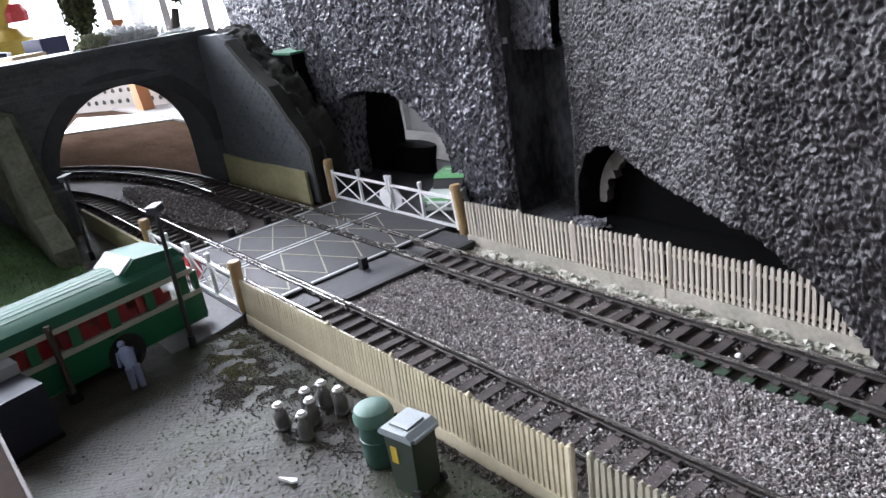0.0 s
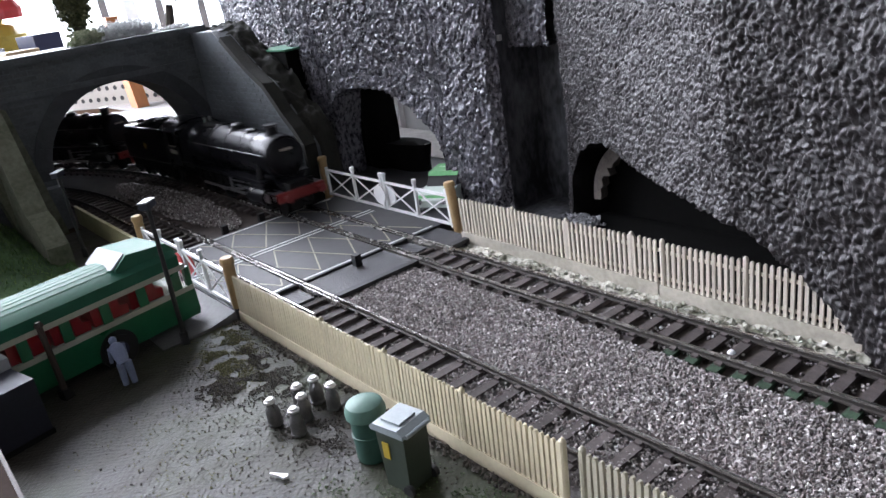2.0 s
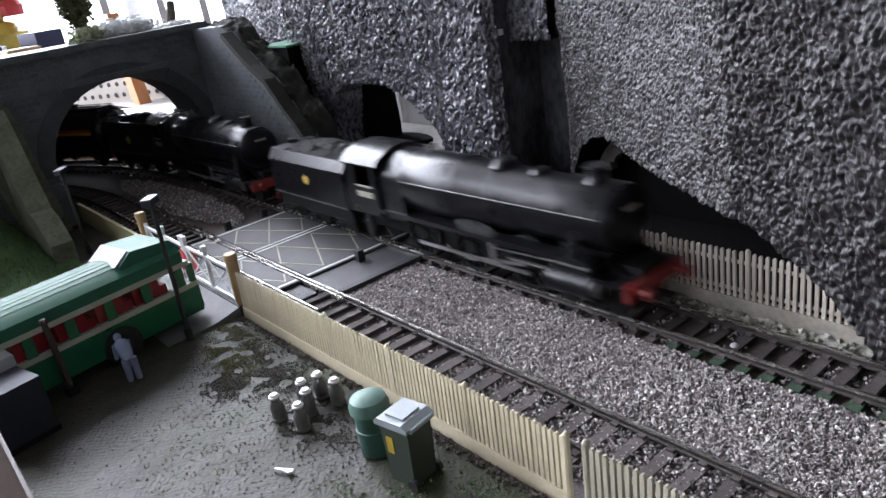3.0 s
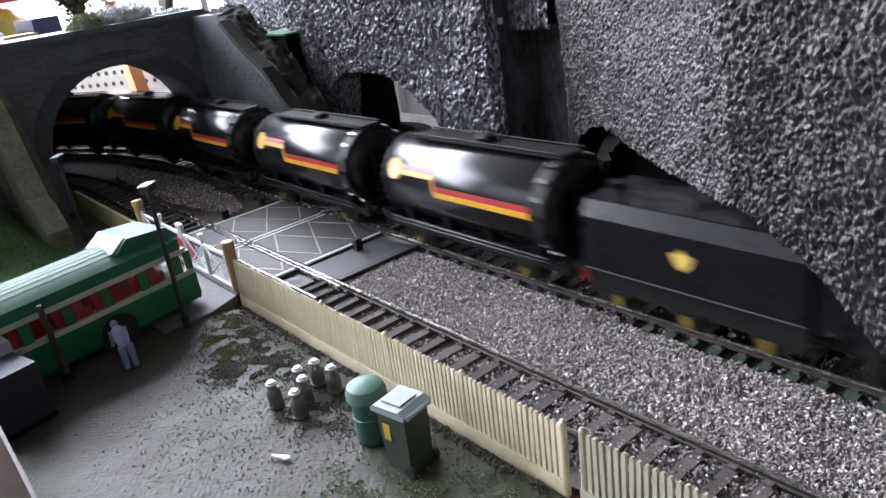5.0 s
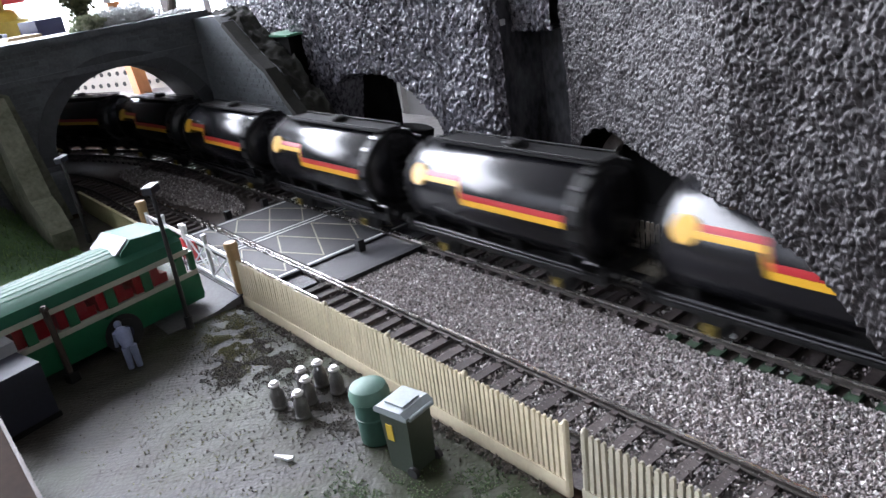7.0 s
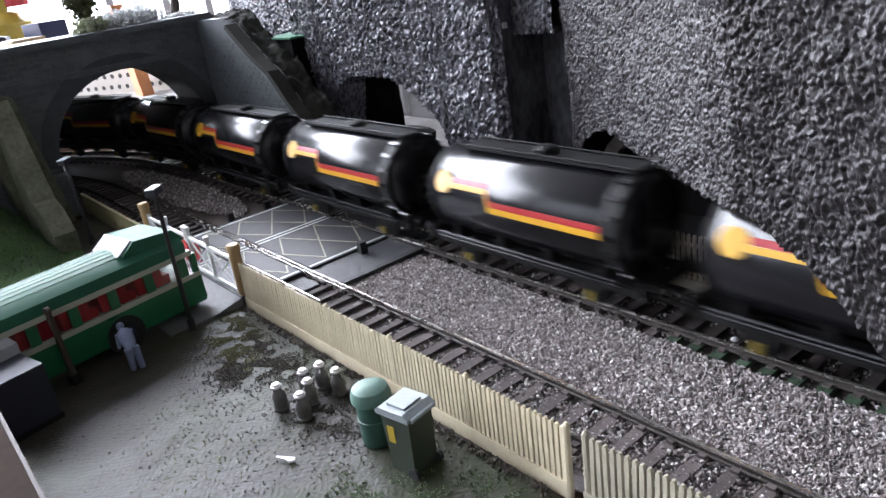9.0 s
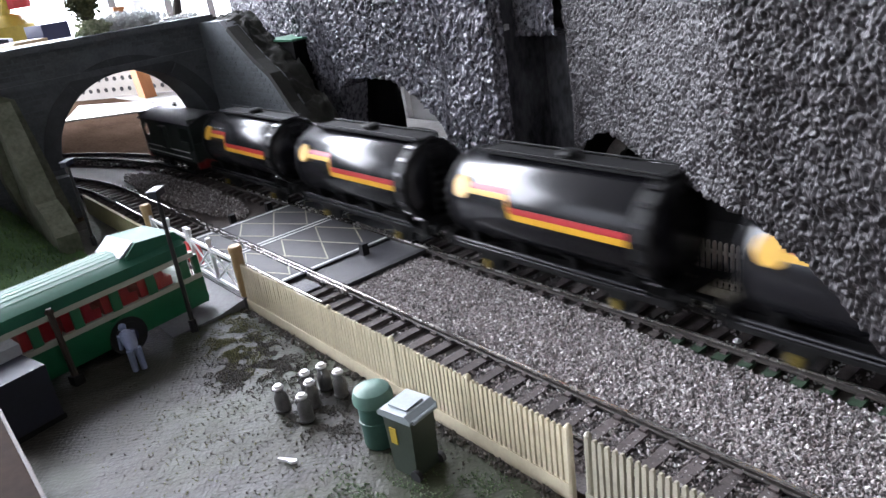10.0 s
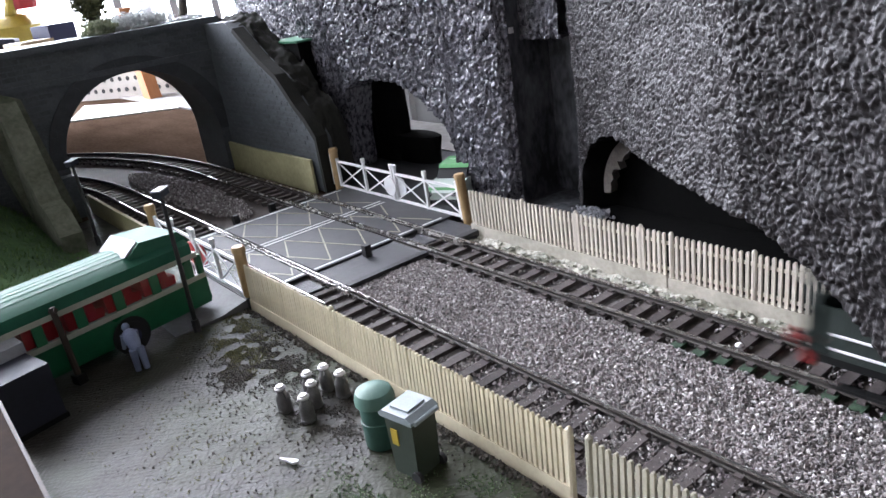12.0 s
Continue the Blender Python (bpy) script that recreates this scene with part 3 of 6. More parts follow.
tagged(part("green_card", boxes((-0.212, -0.168, 0.1245, 0.150, 0.0940, 0.0952)), "greenmat"), "thin green card edge between bridge and rock", "card")
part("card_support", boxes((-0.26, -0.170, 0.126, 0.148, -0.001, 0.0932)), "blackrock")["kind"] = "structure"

hill = bmesh.new()
bmesh.ops.create_grid(hill, x_segments=30, y_segments=40, size=0.5)
for vx in hill.verts:
    x, y = -0.385 + vx.co.x * 0.145, -0.20 + vx.co.y * 0.22
    edge = min(1, 4 * (0.5 - max(abs(vx.co.x), abs(vx.co.y))))
    vx.co = (x, y, -0.001 + edge * (0.10 + 0.012 * noise.noise(Vector((x, y, 0)) * 25)))
tagged(part("hillside", hill, "grass", smooth=True), "green flocked hillside beyond the bridge", "bank", kind="structure")

# ---- grass bank by the bridge ----
def bank(i, j):
    x, y = -0.262 + 0.16 * i / 79, -0.045 - 0.35 * j / 99
    rise = max(0, min(1, (-0.052 - y) / 0.10)) ** 0.8
    fall = max(0, min(1, (-0.115 - x) / 0.13))
    z = 0.085 * rise * fall ** 1.2 + 0.0015 * noise.noise(Vector((x, y, 0)) * 70) + 0.0012 * noise.noise(Vector((x, y, 0)) * 400)
    return (x, y, max(z, -0.0015) + 0.0004)


pts, fcs = grid(80, 100, bank)
tagged(sheet("grass_bank", pts, fcs, "grass"), "green flocked grass bank beside the bridge", "bank", kind="structure")
M["blade"] = island_mat("green_grass_fibres", [(0.03, 0.07, 0.015), (0.07, 0.14, 0.03), (0.12, 0.18, 0.05)])
rg = random.Random(12)
pts, fcs = [], []
for _ in range(9000):
    b = Vector(bank(rg.random() * 79, rg.random() * 70))
    t = Vector((rg.gauss(0, 0.0009), rg.gauss(0, 0.0009), 0.0015 + 0.0015 * rg.random()))
    w = Vector((rg.gauss(0, 1), rg.gauss(0, 1), 0)).normalized() * 0.0003
    n = len(pts)
    pts += [b - w, b + w, b + t]
    fcs.append((n, n + 1, n + 2))
tagged(sheet("grass", pts, fcs, "blade", smooth=False), "short green grass fibres on the bank", "grass", kind="stuff")

# ---- tracks ----
def rail_mesh(track, side, s0, s1, z0=0.0022, top=RAIL_TOP, w=0.0005, straight_step=0.05):
    y0, radius = TRACKS[track]
    prof = [(-0.0008, z0), (0.0008, z0), (0.0008, z0 + 0.0005), (0.0003, z0 + 0.0008), (0.0003, top - 0.0009), (w + 0.0001, top - 0.0007), (w, top), (-w, top), (-w - 0.0001, top - 0.0007), (-0.0003, top - 0.0009), (-0.0003, z0 + 0.0008), (-0.0008, z0 + 0.0005)]
    bm = bmesh.new()
    rings, s = [], s0
    while True:
        p, a = line_at(s, y0, radius)
        nrm = Vector((-math.sin(a), math.cos(a), 0))
        rings.append([bm.verts.new(p + nrm * (side * GAUGE / 2 + d) + Vector((0, 0, z))) for d, z in prof])
        if s >= s1:
            break
        s = min(s1, s + (0.02 if s < X_CURVE else straight_step))
    n = len(prof)
    for a, b in zip(rings, rings[1:]):
        for i in range(n):
            f = bm.faces.new((a[i], a[(i + 1) % n], b[(i + 1) % n], b[i]))
            f.material_index = 0 if i in (5, 6, 7) else 1
    return bm


for name, pitch, s_end, tone in (("near", 0.0096, 0.45, "sleeper"), ("far", 0.0100, 2.6, "sleeper")):
    y0, radius = TRACKS[name]
    tr = thing("track", "model railway track with nickel rails and brown sleepers", "track", group="tracks", kind="structure")
    for side in (-1, 1):
        r = part("rail", rail_mesh(name, side, -0.245, s_end), "rail", tr)
        r.data.materials.append(M["railside"])
        r = part("rail", rail_mesh(name, side, -2.9 if name == "far" else -1.0, -0.246), "railside", tr, "dull brown rail")
        r.data.materials.append(M["railside"])
    sl = part("sleeper", boxes((-0.0019, 0.0019, -0.0150, 0.0150, 0.0, 0.0022)), "sleeper", tr, bevel=0.0003)
    sl_green = sl
    if name == "far":
        sl_green = part("sleeper", boxes((-0.0019, 0.0019, -0.0095, 0.0150, 0.0, 0.0022), (-0.0020, 0.0020, -0.0150, -0.0095, 0.0, 0.0023)), "sleeper", tr, "sleeper with a moss-green end", bevel=0.0003)
        sl_green.data.materials.append(M["sleeper_green"])
        for f in sl_green.data.polygons:
            f.material_index = 1 if f.center.y < -0.0093 else 0
        sl_green.matrix_basis = pose(0.4700, y0, -0.0002)
    chair = boxes((-0.0012, 0.0012, -0.0112, -0.0066, 0.0022, 0.0031), (-0.0012, 0.0012, 0.0066, 0.0112, 0.0022, 0.0031))
    ch = part("rail_chair", chair, "sleeper", tr)
    sl.matrix_basis = ch.matrix_basis = pose(0.4600, y0, -0.0002)
    s, k = -0.62, 0
    while s < 0.448:
        if not -0.108 < s < 0.006:
            p, a = line_at(s, y0, radius)
            m = Matrix.Translation((p.x, p.y, -0.0002)) @ pose(0, 0, 0, 0, 0, math.degrees(a) + rg.gauss(0, 0.6))
            o = again(sl_green if name == "far" and p.x > 0.168 else sl, m)
            again(ch, m)
        s += pitch if name == "near" or s < 0.135 else 0.0085
    for x0, x1 in (((-0.118, 0.040)),):
        for side in (-1, 1):
            bm = boxes((x0, x1, y0 + side * (GAUGE / 2 - 0.0022) - 0.0004, y0 + side * (GAUGE / 2 - 0.0022) + 0.0004, 0.0023, 0.0050))
            part("check_rail", bm, "rail", tr)

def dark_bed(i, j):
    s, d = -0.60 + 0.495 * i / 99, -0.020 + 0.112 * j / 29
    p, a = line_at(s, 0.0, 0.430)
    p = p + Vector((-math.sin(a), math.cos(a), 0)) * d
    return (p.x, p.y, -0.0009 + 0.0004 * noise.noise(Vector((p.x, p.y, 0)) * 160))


# brown ground, with the bridge's shadow put into its dark colour
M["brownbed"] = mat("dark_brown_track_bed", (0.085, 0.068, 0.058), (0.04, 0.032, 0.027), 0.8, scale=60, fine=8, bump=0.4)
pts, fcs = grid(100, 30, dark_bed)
tagged(sheet("track_bed", pts, fcs, "brownbed"), "brown track bed under the bridge, darkened for the bridge's shadow", "ground", kind="structure")

# ---- ballast ----
def bed_height(x, y):
    p = Vector((x, y, 0))
    return 0.0012 + 0.0008 * noise.noise(p * 55) + 0.0005 * noise.noise(p * 300)


pts, fcs = grid(170, 60, lambda i, j: (0.004 + 0.44 * i / 169, -0.0135 + 0.112 * j / 59, bed_height(0.004 + 0.44 * i / 169, -0.0135 + 0.112 * j / 59) * (1.0 if 0.022 < -0.0135 + 0.112 * j / 59 < 0.057 else 0.2)))
bed = tagged(sheet("ballast_bed", pts, fcs, "bed"), "grey ballast bed, stained brown under the far track", "ballast", kind="structure")
bed.data.materials.append(M["brownbed"])
for f in bed.data.polygons:
    if f.center.y > 0.0615 and f.center.x > 0.13 + 0.05 * noise.noise(f.center * 60):
        f.material_index = 1


def island(x, y):
    return (x + 0.232) ** 2 / 0.112 ** 2 + (y - 0.043 - 0.05 * min(0, x + 0.26)) ** 2 / 0.0165 ** 2 < 1 + 0.3 * noise.noise(Vector((x * 60, y * 60, 0)))


def chips(name, spots, size, material, label, category="ballast"):
    r = random.Random(len(spots))
    pts, fcs = [], []
    base = [Vector(v) for v in ((1, 0, 0), (-1, 0, 0), (0, 1, 0), (0, -1, 0), (0, 0, 1), (0, 0, -1))]
    tri = ((0, 2, 4), (2, 1, 4), (1, 3, 4), (3, 0, 4), (2, 0, 5), (1, 2, 5), (3, 1, 5), (0, 3, 5))
    for x, y, z in spots:
        e = Euler((r.random() * 6, r.random() * 6, r.random() * 6)).to_matrix()
        k = size * (0.5 + 1.0 * r.random())
        sx, sy, sz = k * (0.7 + 0.6 * r.random()), k * (0.7 + 0.6 * r.random()), k * (0.5 + 0.5 * r.random())
        n = len(pts)
        for v in base:
            pts.append(Vector((x, y, z)) + e @ Vector((v.x * sx, v.y * sy, v.z * sz)))
        fcs += [(a + n, b + n, c + n) for a, b, c in tri]
    return tagged(sheet(name, pts, fcs, material, smooth=False), label, category, kind="stuff")


M["chip"] = island_mat("mixed_grey_granite_chips", [(0.055, 0.049, 0.048), (0.20, 0.178, 0.174), (0.33, 0.30, 0.295), (0.155, 0.125, 0.118), (0.66, 0.635, 0.62)], 0.7)
rc = random.Random(21)
spots = []
while len(spots) < 92000:
    x, y = 0.026 + 0.36 * rc.random() ** 1.15, 0.0175 + 0.0445 * rc.random()
    if x > 0.155 and y > 0.0592 + 0.0015 * rc.random():
        continue
    if x < 0.034 + 0.006 * rc.random() and y > 0.02 and rc.random() < 0.8:
        continue
    spots.append((x, y, bed_height(x, y) + 0.0003 + 0.0012 * rc.random()))
chips("ballast", spots, 0.00060, "chip", "loose grey granite ballast between the two tracks")
spots = []
for _ in range(15000):
    x, y = 0.02 + 0.36 * rc.random(), -0.009 + 0.026 * rc.random()
    dense = max(0.12, min(1, (x - 0.06) / 0.10))
    if rc.random() < dense and noise.noise(Vector((x, y, 0)) * 120) > 0.05 - 0.5 * dense:
        spots.append((x, y, 0.0006 + 0.0013 * rc.random() * dense))
for _ in range(5000):
    x, y = 0.04 + 0.34 * rc.random(), SPACING - 0.002 + 0.020 * rc.random()
    if noise.noise(Vector((x, y, 2)) * 110) > 0.05:
        spots.append((x, y, 0.0005 + 0.0008 * rc.random()))
chips("ballast", spots, 0.00056, "chip", "loose ballast scattered between the rails")
spots = []
for _ in range(12000):
    x, y = -0.36 + 0.25 * rc.random(), 0.02 + 0.05 * rc.random()
    if island(x, y) and x < -0.113:
        spots.append((x, y, 0.0003 + 0.0016 * rc.random()))
chips("ballast", spots, 0.0007, "chip", "patch of pale grey ballast beyond the crossing")
spots = [(0.0635 + rc.gauss(0, 0.0045), 0.1500 + rc.gauss(0, 0.0022), 0.0008 + 0.003 * rc.random()) for _ in range(420)]
M["rubble"] = island_mat("pale_grey_rubble", [(0.10, 0.10, 0.11), (0.25, 0.25, 0.27), (0.5, 0.5, 0.52)], 0.7)
chips("rubble", spots, 0.0011, "rubble", "heap of pale grey rubble at the tunnel's foot", "debris")
M["paleflake"] = island_mat("pale_plaster_flakes", [(0.25, 0.25, 0.2), (0.4, 0.4, 0.34), (0.65, 0.64, 0.58)], 0.8)
spots = [(0.03 + 0.19 * rc.random(), 0.0885 + 0.009 * rc.random(), 0.0008 + 0.001 * rc.random()) for _ in range(260)]
chips("plaster_flakes", spots, 0.0011, "paleflake", "pale flakes of plaster and grit beside the track", "debris")

def strip(i, j):
    x, y = 0.026 + 0.20 * i / 139, 0.0882 + 0.0102 * j / 11
    p = Vector((x, y, 0))
    return (x, y + 0.0012 * noise.noise(p * 130) * (1 - j / 11), 0.0002 + 0.0022 * (j / 11) * (0.6 + 0.8 * noise.noise(p * 190)) + 0.0006 * noise.noise(p * 600))


M["chalk"] = mat("chalky_mossy_plaster", (0.50, 0.48, 0.42), (0.12, 0.12, 0.085), 0.8, scale=110, fine=5, bump=0.8, mix=(0.42, 0.58))
pts, fcs = grid(140, 12, strip)
tagged(sheet("plaster_strip", pts, fcs, "chalk"), "chalky broken plaster strip below the ivory fence", "ground", kind="structure")

# ---- level crossing ----
cross = thing("level_crossing", "dark grey double-track level crossing with painted lines", "level crossing", kind="structure")
RX0, RX1, RT = -0.1065, 0.0035, 0.0046
strips = [(-0.0175, -0.0021), (0.0033, GAUGE - 0.0033), (GAUGE + 0.0019, SPACING - 0.0019), (SPACING + 0.0033, SPACING + GAUGE - 0.0033), (SPACING + GAUGE + 0.0019, 0.118)]
for a, b in strips:
    part("road_panel", boxes((RX0, RX1, a, b, -0.001, RT)), "asphalt", cross, bevel=0.0003)


def stroke(x0, y0, x1, y1, w, material, name):
    """A painted line, cut where the rails run."""
    d = Vector((x1 - x0, y1 - y0, 0))
    if d.length == 0:
        return
    n = Vector((-d.y, d.x, 0)).normalized() * w / 2
    for a, b in strips:
        lo, hi = a + 0.0004, b - 0.0004
        if abs(d.y) < 1e-9:
            t0, t1 = (0, 1) if lo < y0 < hi else (1, 0)
        else:
            t0, t1 = sorted(((lo - y0) / d.y, (hi - y0) / d.y))
        t0, t1 = max(t0, 0), min(t1, 1)
        if t1 - t0 < 0.02:
            continue
        p, q = Vector((x0, y0, 0)) + d * t0, Vector((x0, y0, 0)) + d * t1
        bm = prism(bmesh.new(), [(v.x, v.y) for v in (p - n, q - n, q + n, p + n)], RT - 0.0001, RT + 0.00018, "z")
        part(name, bm, material, cross)


for x, w in ((0.0012, 0.0013), (-0.1035, 0.0012), (-0.0575, 0.0010), (-0.0535, 0.0010)):
    stroke(x, -0.0175, x, 0.100, w, "line", "white_line")
for half in (0, 1):
    xa, xb = ((-0.101, -0.060), (-0.051, -0.002))[half]
    ys = [-0.012 + 0.0215 * k for k in range(6)]
    for k in range(5):
        stroke(xa, ys[k], xb, ys[k + 1], 0.0008, "yline", "yellow_line")
        stroke(xb, ys[k], xa, ys[k + 1], 0.0008, "yline", "yellow_line")
for y0, y1 in ((GAUGE + 0.0019, SPACING - 0.0019), (SPACING + GAUGE + 0.0019, 0.102), (-0.0125, -0.0021)):
    part("ramp", prism(bmesh.new(), [(0.0037, -0.001), (0.034, -0.001), (0.034, 0.0012), (0.030, 0.0036), (0.0037, 0.0036)], y0, y1, "y"), "ramp", cross, "dark cobbled end block")
    part("ramp_rim", boxes((0.0300, 0.0335, y0, y1, 0.0025, 0.0046)), "asphalt", cross, bevel=0.0004)
for y0 in (0.0035, SPACING + 0.0035):
    part("infill", boxes((0.0037, 0.020, y0, y0 + 0.0100, -0.001, 0.0028)), "ramp", cross)
bol = thing("bollard", "short square black plastic post", "bollard", pose(0.0085, 0.046, 0.0036), "crossing bollards")
part("post", boxes((-0.0018, 0.0018, -0.0018, 0.0018, 0, 0.0060)), "black", bol, bevel=0.0003)
for x, y, z in ((-0.1205, 0.0335, -0.001), (-0.1195, 0.0580, -0.001)):
    copy_thing(bol, pose(x, y, z + 0.001))

M["paleroad"] = mat("pale_worn_road", (0.13, 0.13, 0.135), (0.07, 0.07, 0.073), 0.6, scale=90, bump=0.3)
tagged(part("road_ramp", prism(bmesh.new(), [(-0.052, -0.001), (-0.0176, -0.001), (-0.0176, 0.0042), (-0.030, 0.0014), (-0.052, 0.0005)], RX0, RX1, "x"), "paleroad"), "pale worn road ramp up to the crossing", "road", kind="structure")

# crossing gates
def gate(m, length, disc):
    g = thing("crossing_gate", "white plastic crossing gate with a %s warning disc" % disc, "gate", m, "crossing gates")
    h0, h1 = 0.0055, 0.0215
    part("bottom_rail", boxes((0, length, -0.0006, 0.0006, h0 - 0.0007, h0 + 0.0007)), "white", g)
    part("top_rail", boxes((0, length, -0.0006, 0.0006, h1 - 0.0007, h1 + 0.0007)), "white", g)
    for x in (0.0, length / 2, length - 0.001):
        part("stile", boxes((x - 0.0008, x + 0.0008, -0.0008, 0.0008, h0 - 0.001, h1 + (0.0045 if x else 0.002))), "white", g, bevel=0.0002)
        if x:
            part("finial", rods(((x, 0, h1 + 0.003), (x, 0, h1 + 0.0055), 0.0014), n=8), "white", g)
    for k in (0, 1):
        a, b = (length / 2) * k, (length / 2) * (k + 1)
        part("brace", rods(((a, 0, h0), (b, 0, h1), 0.0005), n=6), "white", g)
        part("brace", rods(((a, 0, h1), (b, 0, h0), 0.0005), n=6), "white", g)
    part("target_disc", rods(((length - 0.003, -0.0016, (h0 + h1) / 2), (length - 0.003, -0.0008, (h0 + h1) / 2), 0.0058), n=22), "red" if disc == "red" else "white", g)
    return g


gate(pose(-0.111, 0.106, 0.0), 0.0625, "white")
gate(pose(0.013, 0.106, 0.0, 0, 0, 180), 0.0605, "white")
gate(pose(-0.111, -0.0155, 0.0), 0.055, "red")
gate(pose(-0.002, -0.0155, 0.0, 0, 0, 180), 0.052, "red")


def gate_post(x, y, rx, ry, h=0.031):
    p = thing("gate_post", "tan wooden gate post with a white hinge strip", "post", pose(x, y, -0.001, rx, ry, 0), "gate posts")
    bm = lathe(bmesh.new(), [(0.0027, 0), (0.0027, h - 0.0030), (0.0031, h - 0.0028), (0.0031, h - 0.001), (0.0026, h)], 10)
    part("shaft", bm, "tan", p, smooth=True)
    part("hinge_strip", boxes((-0.0040, -0.0024, -0.0015, 0.0015, 0.006, h - 0.004)), "white", p)
    return p


gate_post(0.0175, 0.1055, 0, -6)
gate_post(-0.1155, 0.1065, 0, 1)
gate_post(0.001, -0.0145, 0, 0, 0.030)
gate_post(-0.1175, -0.0150, 0, 0, 0.030)

# ---- fences ----
def picket_fence(name, x0, x1, y, pitch, top, plinth, tone, label, posts, lean=0.0, back=False, cut=None):
    f = thing(name, label, "fence", pose(0, y, -0.0012, lean, 0, 0))
    side = 1 if back else -1
    part("plinth", boxes((x0, x1, -0.0011 if not back else -0.0014, 0.0011, 0, plinth)), "plinth" if tone == "ivory" else tone, f, bevel=0.0003)
    part("bottom_rail", boxes((x0, x1, 0.0002, 0.0011, plinth + 0.0018, plinth + 0.003)), tone, f)
    part("top_rail", boxes((x0, x1, 0.0002, 0.0011, top - 0.0052, top - 0.0040)), tone, f)
    pk = part("picket", prism(bmesh.new(), [(-0.00062, 0), (0.00062, 0), (0.00062, top - plinth - 0.0006), (0.0003, top - plinth), (-0.0003, top - plinth), (-0.00062, top - plinth - 0.0006)], -0.0008, 0.0002, "y"), tone, f)
    n = int((x1 - x0) / pitch)
    for i in range(n):
        x = x0 + (i + 0.5) * (x1 - x0) / n
        m = pose(x, 0, plinth, rg.gauss(0, 0.3), rg.gauss(0, 0.3), 0)
        if i == 0:
            pk.matrix_basis = m
        else:
            again(pk, m)
    for x in posts:
        part("fence_post", rods(((x, 0.0, 0), (x, 0.0, top + 0.0004), 0.0011, 0.0010), ((x, 0, top + 0.0004), (x, 0, top + 0.0012), 0.0010, 0.0004), n=8), tone, f)
    return f


picket_fence("picket_fence", 0.004, 0.1965, -0.0155, 0.00195, 0.0222, 0.0052, "cream", "cream plastic picket fence beside the track", (0.0795, 0.1195, 0.158, 0.1965), lean=-2)
picket_fence("picket_fence", 0.2015, 0.32, -0.0150, 0.0021, 0.0222, 0.0052, "clearplastic", "grey-cream plastic picket fence panel beside the track", (0.2025, 0.26), lean=-2)
picket_fence("picket_fence", 0.028, 0.1455, 0.0995, 0.0024, 0.0262, 0.0082, "ivory", "ivory plastic picket fence below the rock face", (0.066, 0.099, 0.133), back=True)
picket_fence("picket_fence", 0.1470, 0.222, 0.0985, 0.0024, 0.0262, 0.0082, "ivory", "ivory plastic picket fence running into the rock", (0.148, 0.182), back=True)
tagged(part("low_panel", prism(bmesh.new(), [(-0.262, -0.001), (-0.131, -0.001), (-0.131, 0.0225), (-0.165, 0.0225), (-0.205, 0.0215), (-0.262, 0.0225)], 0.0965, 0.0985, "y"), "mossycream", bevel=0.0004), "stained cream low wall panel beside the track", "wall panel")
tagged(part("low_panel", boxes((-0.262, -0.122, -0.0165, -0.0145, -0.001, 0.0125)), "mossycream", bevel=0.0004), "stained cream low wall panel near the gate", "wall panel")

